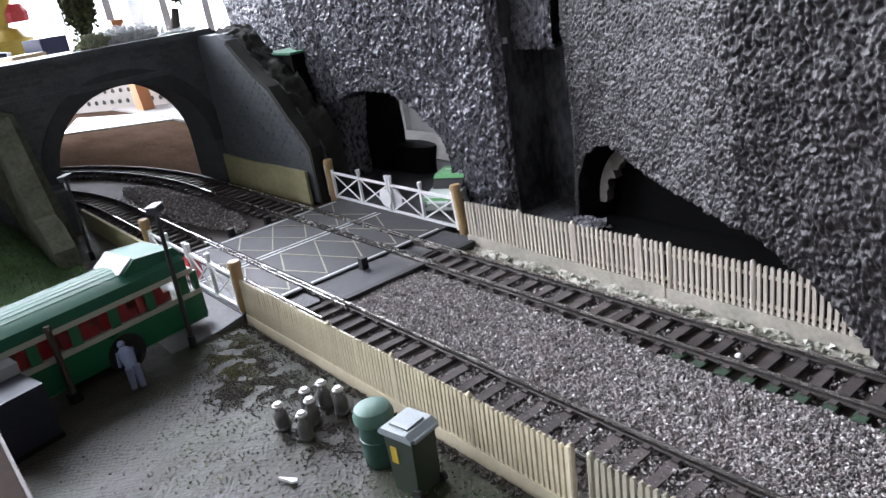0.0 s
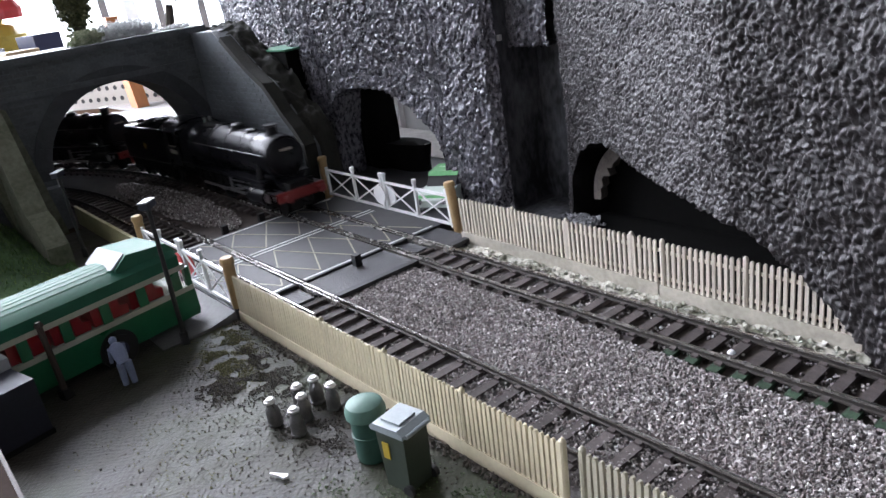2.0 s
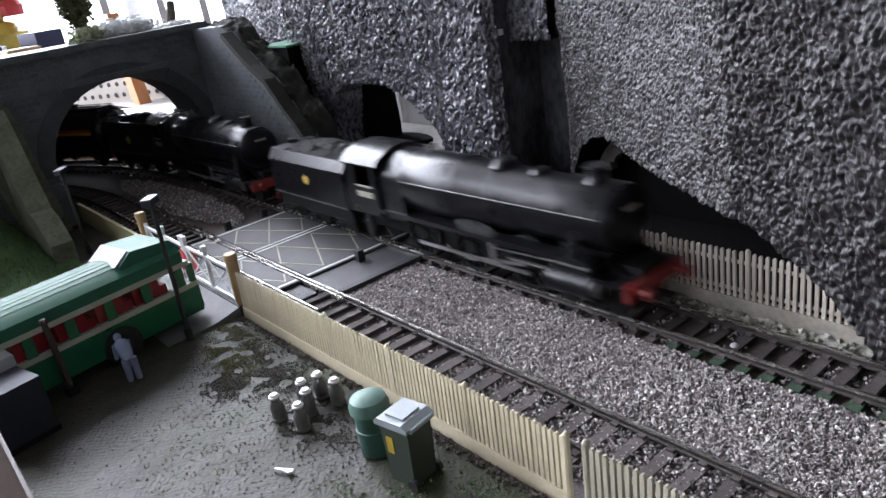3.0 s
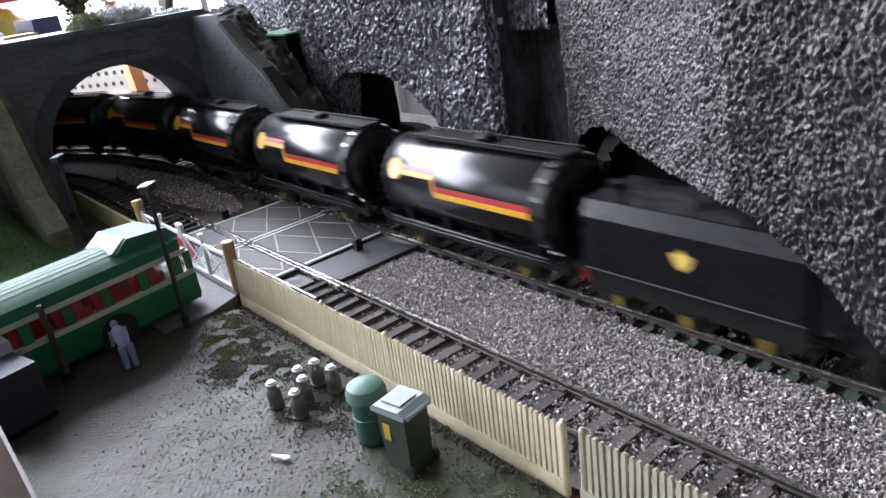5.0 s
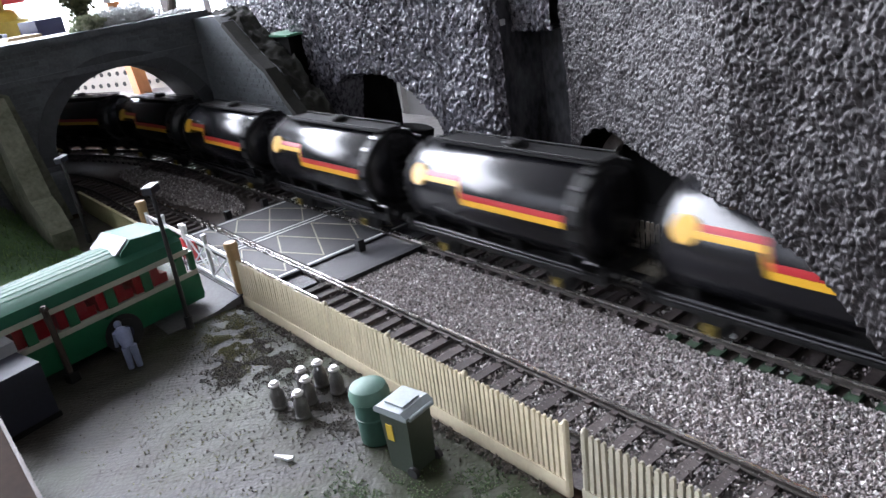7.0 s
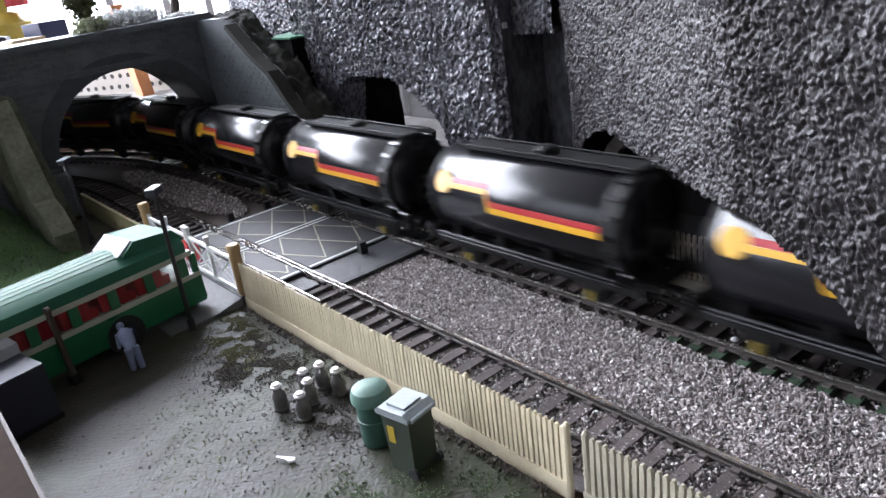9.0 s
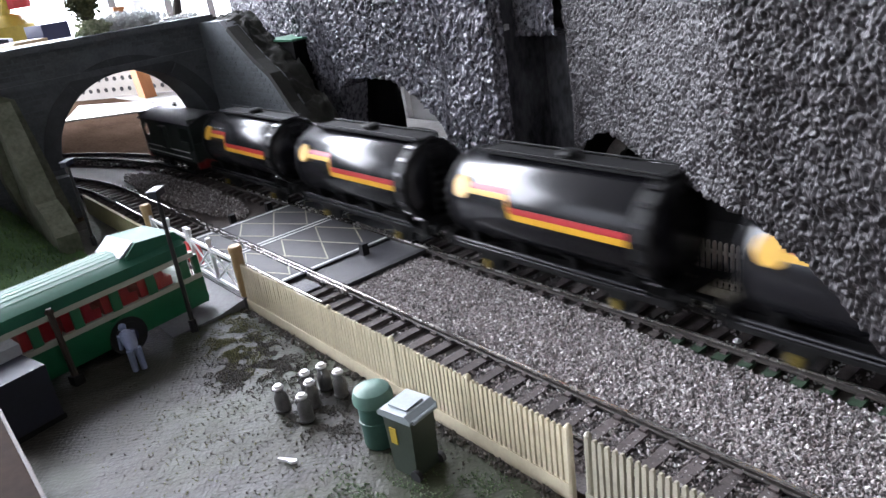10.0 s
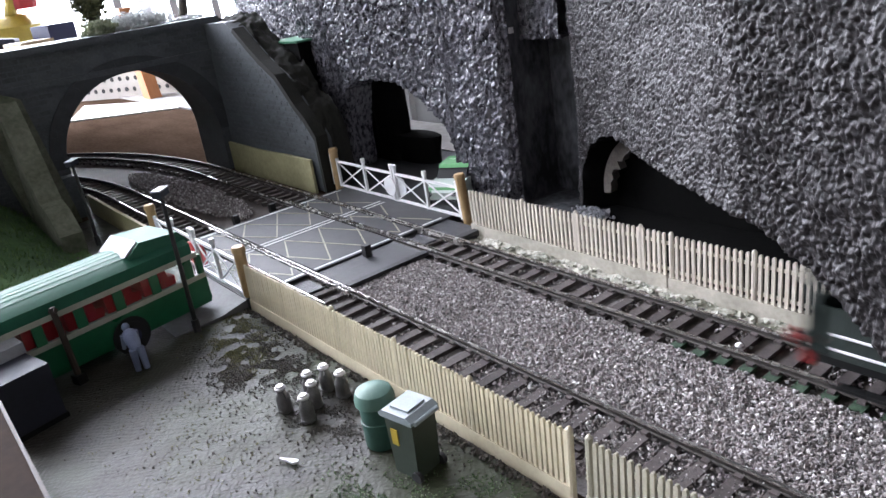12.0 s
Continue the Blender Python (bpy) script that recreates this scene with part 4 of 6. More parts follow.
# ---- the yard: bus, lamps, bins, churns, figure ----
M.update({
    "busgreen": mat("glossy_bus_green", (0.012, 0.125, 0.055), (0.010, 0.10, 0.045), 0.30, scale=100, bump=0.04),
    "busroof": mat("bus_roof_green", (0.018, 0.125, 0.075), (0.015, 0.10, 0.06), 0.55, scale=100, bump=0.05, spec=0.3),
    "buscream": mat("bus_cream_band", (0.42, 0.43, 0.36), (0.36, 0.37, 0.31), 0.4, scale=100, bump=0.03),
    "seat": mat("dark_red_seat", (0.60, 0.03, 0.05), (0.45, 0.02, 0.035), 0.35, scale=200, bump=0.05),
    "tyre": mat("black_tyre", (0.012, 0.012, 0.013), (0.008, 0.008, 0.009), 0.8, scale=400, bump=0.1),
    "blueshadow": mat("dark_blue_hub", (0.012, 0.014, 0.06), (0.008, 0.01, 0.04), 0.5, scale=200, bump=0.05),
    "navy": mat("dark_navy_paint", (0.014, 0.018, 0.034), (0.009, 0.011, 0.022), 0.6, scale=120, bump=0.15),
    "paleblue": mat("pale_lid", (0.36, 0.37, 0.39), (0.27, 0.28, 0.30), 0.6, scale=100, bump=0.05),
    "binlid": mat("dull_green_lid", (0.10, 0.19, 0.15), (0.075, 0.15, 0.12), 0.55, scale=120, bump=0.15),
    "bingreen": mat("dark_teal_green", (0.035, 0.095, 0.072), (0.025, 0.07, 0.055), 0.5, scale=120, bump=0.15),
    "wheelie": mat("dark_olive_plastic", (0.035, 0.048, 0.035), (0.025, 0.034, 0.025), 0.45, scale=150, bump=0.1),
    "greylid": mat("pale_grey_lid", (0.27, 0.31, 0.32), (0.21, 0.24, 0.25), 0.45, scale=150, bump=0.1),
    "yellow": mat("yellow_paint", (0.50, 0.36, 0.04), (0.38, 0.27, 0.03), 0.45, scale=300, bump=0.05),
    "churn": mat("dull_pewter_paint", (0.16, 0.155, 0.15), (0.085, 0.082, 0.08), 0.42, 0.35, scale=300, bump=0.25),
    "churnlid": mat("bright_pewter_lid", (0.62, 0.61, 0.60), (0.40, 0.39, 0.38), 0.42, 0.3, scale=500, bump=0.2),
    "shirt": mat("pale_blue_painted_cast", (0.24, 0.29, 0.42), (0.16, 0.19, 0.30), 0.6, scale=300, bump=0.2),
    "brownwall": mat("brown_card_wall", (0.030, 0.018, 0.013), (0.018, 0.011, 0.008), 0.9, scale=60, bump=0.2, spec=0.08),
    "darkwood": mat("dark_brown_post", (0.05, 0.035, 0.025), (0.03, 0.02, 0.016), 0.7, scale=200, bump=0.3),
    "cargreen": mat("pale_green_car_paint", (0.16, 0.42, 0.18), (0.13, 0.35, 0.15), 0.25, scale=100, bump=0.02, coat=0.3),
    "carwhite": mat("pale_mint_car_paint", (0.62, 0.70, 0.64), (0.52, 0.6, 0.54), 0.25, scale=100, bump=0.02, coat=0.3),
    "chrome": mat("chrome", (0.7, 0.7, 0.7), (0.6, 0.6, 0.6), 0.15, 1.0, scale=100, bump=0.0),
    "loco": mat("satin_black_engine", (0.007, 0.007, 0.009), (0.004, 0.004, 0.005), 0.30, scale=200, bump=0.05, spec=0.22),
    "frameblack": mat("matt_black_underframe", (0.012, 0.012, 0.012), (0.007, 0.007, 0.007), 0.6, scale=300, bump=0.1, spec=0.15),
    "steel": mat("bright_steel_rod", (0.5, 0.5, 0.5), (0.35, 0.35, 0.35), 0.3, 0.9, scale=300, bump=0.05),
    "coal": mat("coal_load", (0.010, 0.010, 0.010), (0.004, 0.004, 0.004), 0.7, scale=600, bump=0.8, spec=0.1),
    "buffer_red": mat("buffer_beam_red", (0.24, 0.02, 0.018), (0.16, 0.012, 0.012), 0.5, scale=300, bump=0.05),
    "tank": mat("gloss_black_tank", (0.009, 0.009, 0.011), (0.006, 0.006, 0.007), 0.23, scale=150, bump=0.03, spec=0.36, rvar=0.05),
    "stripe_red": mat("red_stripe", (0.38, 0.014, 0.02), (0.3, 0.01, 0.016), 0.4, scale=300, bump=0.02),
    "stripe_yellow": mat("yellow_stripe", (0.60, 0.34, 0.02), (0.52, 0.29, 0.018), 0.4, scale=300, bump=0.02),
    "vangreen": mat("dark_grey_green_van", (0.022, 0.031, 0.027), (0.015, 0.022, 0.019), 0.5, scale=200, bump=0.12),
    "vanroof": mat("grey_van_roof", (0.026, 0.026, 0.03), (0.017, 0.017, 0.02), 0.5, scale=100, bump=0.1, spec=0.3),
    "dullyellow": mat("dull_yellow_axle_box", (0.20, 0.15, 0.03), (0.10, 0.075, 0.015), 0.7, scale=600, bump=0.1, spec=0.2),
    "gold": mat("gold_emblem", (0.7, 0.5, 0.12), (0.5, 0.35, 0.08), 0.4, scale=400, bump=0.05),
})
glass = bpy.data.materials.new("clear_glazing")
glass.use_nodes = True
gb = glass.node_tree.nodes["Principled BSDF"]
gb.inputs["Transmission Weight"].default_value, gb.inputs["Roughness"].default_value, gb.inputs["IOR"].default_value = 1.0, 0.04, 1.33
M["glass"] = glass


def bus():
    """A coach: its own x runs from tail to nose."""
    ang = math.degrees(math.atan2(0.98, -0.20))
    L, W, H = 0.108, 0.0315, 0.0385
    nose = Vector((-0.0091, -0.0282, 0))
    d, left = Vector((-0.20, 0.98, 0)), Vector((-0.98, -0.20, 0))
    c = nose - d * L / 2 + left * W / 2
    b = thing("coach", "green and cream single-deck coach with red seats", "bus", pose(c.x, c.y, 0.0005, 0, 0, ang))
    x0, x1, w = -L / 2, L / 2, W / 2
    sec = [(-w + 0.001, 0.004), (w - 0.001, 0.004), (w, 0.007), (w, 0.0165), (-w, 0.0165), (-w, 0.007)]
    body = bmesh.new()
    prism(body, sec, x0, x1, "x")
    body_ob = part("lower_body", body, "busgreen", b, bevel=0.0012, smooth=True)
    part("waist_band", boxes((x0 + 0.0003, x1 - 0.0003, -w - 0.0003, w + 0.0003, 0.0166, 0.0188)), "buscream", b, "cream waist band", bevel=0.0003)
    roof = bmesh.new()
    rsec = [(-w, 0.0292)] + [(-w + (w * 2) * k / 12, 0.0315 + (H - 0.0315) * math.sin(math.pi * (0.06 + 0.88 * k / 12)) ** 0.6) for k in range(13)] + [(w, 0.0292)]
    prism(roof, rsec, x0 + 0.001, x1 - 0.004, "x")
    part("roof", roof, "busroof", b, "pale green ribbed roof", smooth=True)
    for k in range(1, 8):
        y = -w + 2 * w * (0.1 + 0.1 * k)
        z = 0.0315 + (H - 0.0315) * math.sin(math.pi * (0.06 + 0.88 * (0.1 + 0.1 * k))) ** 0.6
        part("roof_rib", boxes((x0 + 0.002, x1 - 0.030, y - 0.0003, y + 0.0003, z - 0.0006, z + 0.00012)), "busroof", b)
    part("roof_band", boxes((x0 + 0.0003, x1 - 0.002, -w - 0.0004, w + 0.0004, 0.0272, 0.0294)), "buscream", b, "cream band under the roof", bevel=0.0003)
    part("dome", prism(bmesh.new(), [(x1 - 0.030, 0.0372), (x1 - 0.024, 0.0418), (x1 - 0.006, 0.0400), (x1 - 0.0015, 0.034), (x1 - 0.030, 0.034)], -0.0125, 0.0125, "y"), "busroof", b, "raised roof dome over the cab", bevel=0.0012, smooth=True)
    part("dome_light", prism(bmesh.new(), [(x1 - 0.0315, 0.0374), (x1 - 0.0245, 0.0421), (x1 - 0.0240, 0.0424), (x1 - 0.0262, 0.0378)], -0.0110, 0.0110, "y"), "paleblue", b, "pale glazed panel on the dome")
    pitch = 0.0165
    for side in (-1, 1):
        y0, y1 = sorted((side * w, side * (w - 0.001)))
        for k in range(7):
            x = x0 + 0.0015 + k * pitch
            part("window_pillar", boxes((x - 0.0020, x + 0.0020, y0, y1, 0.0188, 0.0273)), "busgreen", b)
        part("glazing", boxes((x0 + 0.002, x1 - 0.002, side * (w - 0.0016) - 0.0002, side * (w - 0.0016) + 0.0002, 0.0188, 0.0273)), "glass" if side < 0 else "black", b).visible_shadow = False
    part("glazing", boxes((x1 - 0.004, x1 - 0.0035, -w + 0.002, w - 0.002, 0.0188, 0.0273)), "glass", b).visible_shadow = False
    for x in (x1 - 0.0015, x0 + 0.0012):
        for y in (-w + 0.0012, w - 0.0012):
            part("corner_pillar", boxes((x - 0.0012, x + 0.0012, y - 0.0012, y + 0.0012, 0.0188, 0.0275)), "busgreen", b)
    part("saloon_floor", boxes((x0 + 0.002, x1 - 0.004, -w + 0.002, w - 0.002, 0.0145, 0.0172)), "frameblack", b)
    for k in range(11):
        x = x0 + 0.008 + k * 0.0083
        for y in (-0.0088, 0.0088):
            s = bmesh.new()
            prism(s, [(x - 0.0036, 0.0172), (x + 0.003, 0.0172), (x + 0.0034, 0.0228), (x + 0.0002, 0.0232), (x - 0.0004, 0.0270), (x - 0.0040, 0.0270)], y - 0.0050, y + 0.0050, "y")
            st = part("seat", s, "seat", b, bevel=0.0004)
            # pale bar draws the bright rim highlight on each seat back
            part("grab_rail", rods(((x - 0.0022, y - 0.0046, 0.0273), (x - 0.0022, y + 0.0046, 0.0273), 0.00042), n=6), "plinth", st, "pale bar for the highlight along the seat back")
    for x in (x0 + 0.016, x1 - 0.040):
        for side in (-1, 1):
            part("wheel_arch", rods(((x, side * (w - 0.003), 0.0066), (x, side * (w + 0.0004), 0.0066), 0.0082), n=24), "tyre", b)
            wl = part("wheel", rods(((x, side * (w - 0.004), 0.0062), (x, side * (w + 0.0008), 0.0062), 0.0064), n=24), "tyre", b)
            part("rim", rods(((x, side * (w + 0.0003), 0.0062), (x, side * (w + 0.0012), 0.0062), 0.0036), n=16), "blueshadow", wl)
    part("bumper", boxes((x1 - 0.0004, x1 + 0.0012, -w + 0.002, w - 0.002, 0.005, 0.0075)), "navy", b)
    for y in (-0.0105, 0.0105):
        part("headlight", rods(((x1 - 0.001, y, 0.0115), (x1 + 0.0008, y, 0.0115), 0.0018), n=12), "paleblue", b)
    return b


bus()


def street_lamp(x, y, h, rx, ry, turn):
    l = thing("street_lamp", "black street lamp with a pale boxy lantern", "street lamp", pose(x, y, 0, rx, ry, turn), "street lamps")
    part("base", rods(((0, 0, 0), (0, 0, 0.006), 0.0017), n=10), "black", l)
    part("pole", rods(((0, 0, 0.006), (0, 0, h - 0.003), 0.00105, 0.0009), n=10), "black", l)
    part("arm", boxes((-0.0012, 0.0012, -0.0008, 0.0008, h - 0.0035, h - 0.0015)), "black", l)
    head = part("lantern", prism(bmesh.new(), [(-0.0046, h - 0.002), (0.0046, h - 0.002), (0.0042, h + 0.0006), (-0.0042, h + 0.0006)], -0.0019, 0.0019, "y"), "navy", l, bevel=0.0003)
    part("cap", boxes((-0.0048, 0.0048, -0.0021, 0.0021, h + 0.0006, h + 0.0011)), "paleblue", head, bevel=0.0002)
    return l


street_lamp(0.006, -0.043, 0.0635, 0, -2.5, -40)
street_lamp(-0.173, -0.036, 0.0535, 0, 0, -40)


def milk_churn(x, y, turn, k=1.0):
    c = thing("milk_churn", "dull pewter milk churn with a bright lid", "milk churn", pose(x - 0.0022, y + 0.0016, 0.0002, random.uniform(-2, 2), random.uniform(-2, 2), turn), "milk churns")
    c.scale = (0.9, 0.9, 0.9)
    part("can", lathe(bmesh.new(), [(0.0026, 0), (0.0029, 0.0003), (0.0029, 0.0012), (0.0027, 0.0014), (0.0027, 0.0060), (0.0026, 0.0066), (0.0017, 0.0080), (0.0016, 0.0096)], 16), "churn", c, smooth=True)
    part("lid", lathe(bmesh.new(), [(0.0016, 0.0096), (0.0021, 0.0097), (0.0022, 0.0104), (0.0016, 0.0107), (0.0014, 0.0113), (0.0004, 0.0114)], 16), "churnlid", c, smooth=True)
    for s in (-1, 1):
        part("handle", rods(((s * 0.0016, 0, 0.0090), (s * 0.0030, 0, 0.0082), 0.00035), ((s * 0.0030, 0, 0.0082), (s * 0.0027, 0, 0.0066), 0.00035), n=6), "churn", c)


for i, (x, y) in enumerate(((0.0972, -0.0485), (0.1093, -0.0462), (0.0968, -0.0380), (0.1035, -0.0402), (0.0975, -0.0318), (0.1060, -0.0305))):
    milk_churn(x, y, 37 * i)

lb = thing("litter_bin", "dull green round litter bin with a domed lid", "bin", pose(0.1362, -0.0348, 0.0))
lb.scale = (0.94, 0.94, 0.94)
part("body", lathe(bmesh.new(), [(0.0052, 0), (0.0055, 0.0006), (0.0055, 0.0085), (0.0058, 0.0087), (0.0058, 0.0096), (0.0055, 0.0098), (0.0055, 0.0165)], 24), "bingreen", lb, smooth=True)
part("lid", lathe(bmesh.new(), [(0.0062, 0.0158), (0.0066, 0.0162), (0.0066, 0.0180), (0.0058, 0.0202), (0.0036, 0.0214), (0.0008, 0.0217)], 24), "binlid", lb, "paler domed lid", smooth=True)
part("slot_rim", boxes((-0.0062, -0.0050, -0.0018, 0.0018, 0.0120, 0.0150)), "binlid", lb)

wb = thing("wheelie_bin", "dark olive wheeled bin with a grey lid", "bin", pose(0.1548, -0.0350, 0.0, 0, 0, 10))
wb.scale = (0.95, 0.95, 0.95)
bm = bmesh.new()
prism(bm, [(-0.0046, 0.0006), (0.0046, 0.0006), (0.0057, 0.0205), (-0.0057, 0.0205)], -0.0050, 0.0050, "y")
part("body", bm, "wheelie", wb, bevel=0.0006)
part("lid", prism(bmesh.new(), [(-0.0066, 0.0205), (0.0064, 0.0205), (0.0066, 0.0218), (0.0044, 0.0230), (-0.0054, 0.0228), (-0.0068, 0.0216)], -0.0060, 0.0060, "y"), "greylid", wb, "pale grey hinged lid", bevel=0.0005)
part("lid_panel", boxes((-0.0038, 0.0034, -0.0036, 0.0036, 0.0226, 0.0236)), "greylid", wb, bevel=0.0005)
part("handle_bar", rods(((0.0070, -0.005, 0.0212), (0.0070, 0.005, 0.0212), 0.0007), n=8), "greylid", wb)
part("notice", boxes((-0.0036, -0.0010, -0.0053, -0.0049, 0.0110, 0.0165)), "yellow", wb, "small yellow notice")
for s in (-1, 1):
    part("wheel", rods(((0.0048, s * 0.0046, 0.0019), (0.0048, s * 0.0060, 0.0019), 0.0019), n=14), "tyre", wb)

# a little cast figure, one plain shape, stooping by the coach
bm = bmesh.new()
rod(bm, (0, -0.0016, 0), (0.0006, -0.0014, 0.0095), 0.0012, 0.0016, 8)
rod(bm, (0.001, 0.0016, 0), (0.0006, 0.0014, 0.0095), 0.0012, 0.0016, 8)
lathe(bm, [(0.0021, 0), (0.0026, 0.003), (0.0029, 0.0065), (0.0022, 0.0085), (0.001, 0.0092)], 12, Matrix.Translation((0.0004, 0, 0.0088)) @ pose(0, 0, 0, 0, -40, 0))
rod(bm, (-0.0042, -0.0026, 0.0148), (-0.0058, -0.0030, 0.0085), 0.0009, 0.0008, 8)
rod(bm, (-0.0042, 0.0026, 0.0148), (-0.0058, 0.0028, 0.0085), 0.0009, 0.0008, 8)
lathe(bm, [(0.0006, -0.0016), (0.0014, -0.0008), (0.0016, 0.0004), (0.0011, 0.0014), (0.0003, 0.0018)], 12, Matrix.Translation((-0.0066, 0, 0.0166)))
fg = part("model_figure", bm, "shirt", smooth=True)
fg.matrix_basis = pose(0.019, -0.0715, 0.0003, 0, 0, 0)
tagged(fg, "pale blue and lilac painted plain cast figurine", "figurine")

cab = thing("navy_cabinet", "dark navy box cabinet with a pale sloping lid", "cabinet", pose(0.0120, -0.1180, 0, 0, 0, 14))
part("body", boxes((-0.016, 0.022, -0.013, 0.010, 0.0, 0.0225)), "navy", cab, bevel=0.001)
part("lid", prism(bmesh.new(), [(-0.0165, 0.0225), (0.0045, 0.0225), (0.0045, 0.0268), (-0.0165, 0.0295)], -0.0135, 0.0105, "y"), "paleblue", cab, "pale weathered lid", bevel=0.0006)
part("plinth", boxes((-0.0165, 0.0225, -0.0135, 0.0105, 0.0, 0.002)), "frameblack", cab)
wp = thing("wooden_post", "dark brown leaning wooden post with a crosspiece", "post", pose(0.008, -0.0925, 0, 0, -3, 20))
part("post", rods(((0, 0, 0), (0, 0, 0.033), 0.0014, 0.0012), n=8), "darkwood", wp)
part("crosspiece", rods(((-0.0022, 0, 0.031), (0.0022, 0, 0.032), 0.0009), n=8), "darkwood", wp)
part("foot_block", boxes((-0.0022, 0.0022, -0.002, 0.002, 0, 0.004)), "frameblack", wp, bevel=0.0004)
hut = thing("brown_shed", "plain brown card shed with a worn pale edge", "shed", pose(0.0, 0.0, 0.0))
part("wall", prism(bmesh.new(), [(0.040, -0.20), (0.064, -0.1215), (0.135, -0.1215), (0.135, -0.20)], 0.0, 0.030, "z"), "brownwall", hut, bevel=0.0008)
part("top_edge", prism(bmesh.new(), [(0.0636, -0.1222), (0.064, -0.1212), (0.1352, -0.1212), (0.1352, -0.1222)], 0.0296, 0.0304, "z"), "darkwood", hut, "worn edge")


def small_car():
    c = thing("parked_car", "pale green and white vintage car behind the gates", "car", pose(-0.030, 0.140, 0.001, 0, 0, -62))
    sec = [(-0.026, 0.004), (0.026, 0.004), (0.027, 0.010), (0.024, 0.0125), (0.011, 0.0135), (-0.024, 0.0130), (-0.027, 0.009)]
    part("body", prism(bmesh.new(), sec, -0.0105, 0.0105, "y"), "carwhite", c, bevel=0.0015, smooth=True)
    part("cabin", prism(bmesh.new(), [(-0.018, 0.0128), (0.011, 0.0132), (0.005, 0.0190), (-0.013, 0.0192)], -0.0092, 0.0092, "y"), "black", c, "dark glazed cabin", bevel=0.001)
    part("roof", prism(bmesh.new(), [(-0.0145, 0.0186), (0.0062, 0.0186), (0.004, 0.0205), (-0.012, 0.0207)], -0.0094, 0.0094, "y"), "cargreen", c, "green roof", bevel=0.0008, smooth=True)
    part("bonnet", prism(bmesh.new(), [(0.011, 0.0134), (0.0245, 0.0124), (0.0262, 0.0105), (0.011, 0.0105)], -0.0098, 0.0098, "y"), "cargreen", c, bevel=0.0008, smooth=True)
    part("bumper", boxes((0.0265, 0.0280, -0.010, 0.010, 0.0045, 0.0062)), "chrome", c, bevel=0.0004)
    for y in (-0.0075, 0.0075):
        part("headlight", rods(((0.0258, y, 0.0095), (0.0278, y, 0.0095), 0.0016), n=12), "chrome", c)
        for x in (-0.016, 0.016):
            part("wheel", rods(((x, y * 1.25, 0.0042), (x, y * 1.45, 0.0042), 0.0042), n=18), "tyre", c)


small_car()

# dirt, moss and litter in the yard
M["grit"] = island_mat("dark_yard_grit", [(0.014, 0.011, 0.008), (0.035, 0.028, 0.020), (0.055, 0.045, 0.034), (0.10, 0.09, 0.075)])
M["mosschip"] = island_mat("olive_moss_flock", [(0.05, 0.045, 0.012), (0.10, 0.10, 0.03), (0.15, 0.15, 0.06)])
M["greenchip"] = island_mat("green_moss_flock", [(0.02, 0.05, 0.012), (0.05, 0.10, 0.03), (0.10, 0.15, 0.06), (0.2, 0.22, 0.16)])


def strewn(name, clusters, size, material, label, seed, lift=0.0004):
    r = random.Random(seed)
    spots = []
    for cx, cy, sx, sy, n in clusters:
        for _ in range(n):
            x, y = cx + r.gauss(0, sx), cy + r.gauss(0, sy)
            if y < -0.0185 and noise.noise(Vector((x, y, seed)) * 160) > -0.12:
                spots.append((x, y, yard_height(x, y) + lift * r.random()))
    chips(name, spots, size, material, label, "ground cover")


strewn("moss_flock", [(0.036, -0.040, 0.010, 0.004, 2600), (0.022, -0.028, 0.012, 0.003, 1800), (0.052, -0.040, 0.008, 0.005, 900), (0.10, -0.075, 0.030, 0.012, 700)], 0.00026, "mosschip", "olive moss flock on the yard", 3)
strewn("soil_crumbs", [(0.058, -0.047, 0.008, 0.005, 2200), (0.068, -0.034, 0.010, 0.004, 1800), (0.110, -0.041, 0.012, 0.005, 2000), (0.046, -0.030, 0.010, 0.003, 900), (0.10, -0.026, 0.03, 0.003, 1200)], 0.00030, "grit", "clods and crumbs of dark soil on the yard", 4, 0.0005)
strewn("green_moss", [(0.168, -0.050, 0.012, 0.006, 2200), (0.186, -0.030, 0.012, 0.004, 1500), (0.150, -0.055, 0.008, 0.005, 500)], 0.00026, "greenchip", "green moss flock beside the bins", 5)
strewn("yard_grit", [(0.07, -0.065, 0.03, 0.022, 420), (0.12, -0.065, 0.03, 0.014, 420)], 0.00030, "grit", "small dark crumbs on the yard", 6)
spots = [(0.004 + 0.19 * rc.random(), -0.0182 - 0.003 * rc.random() ** 2, 0.0003) for _ in range(700)]
chips("fence_foot_dirt", spots, 0.0007, "grit", "dark crumbs along the fence foot", "debris")
tagged(part("paper_scrap", prism(bmesh.new(), [(-0.0038, -0.0002), (-0.0004, -0.0005), (0.0016, -0.0012), (0.0030, -0.0004), (0.0026, 0.0008), (0.0008, 0.0007), (-0.0036, 0.0004)], 0.0002, 0.0010, "z"), "white"), "small white scrap of paper on the yard", "litter").matrix_basis = pose(0.1225, -0.0600, 0.0004, 0, 0, 30)
tagged(part("white_pebble", lathe(bmesh.new(), [(0.0004, 0), (0.0013, 0.0006), (0.0015, 0.0013), (0.0007, 0.0022)], 8), "white"), "white pebble between the rails", "pebble").matrix_basis = pose(0.1905, 0.0745, 0.0008)
tagged(part("yellow_peg", rods(((0, 0, 0), (0, 0, 0.004), 0.0012), n=8), "yellow"), "small yellow peg in the grass", "peg").matrix_basis = pose(-0.118, -0.070, 0.004)

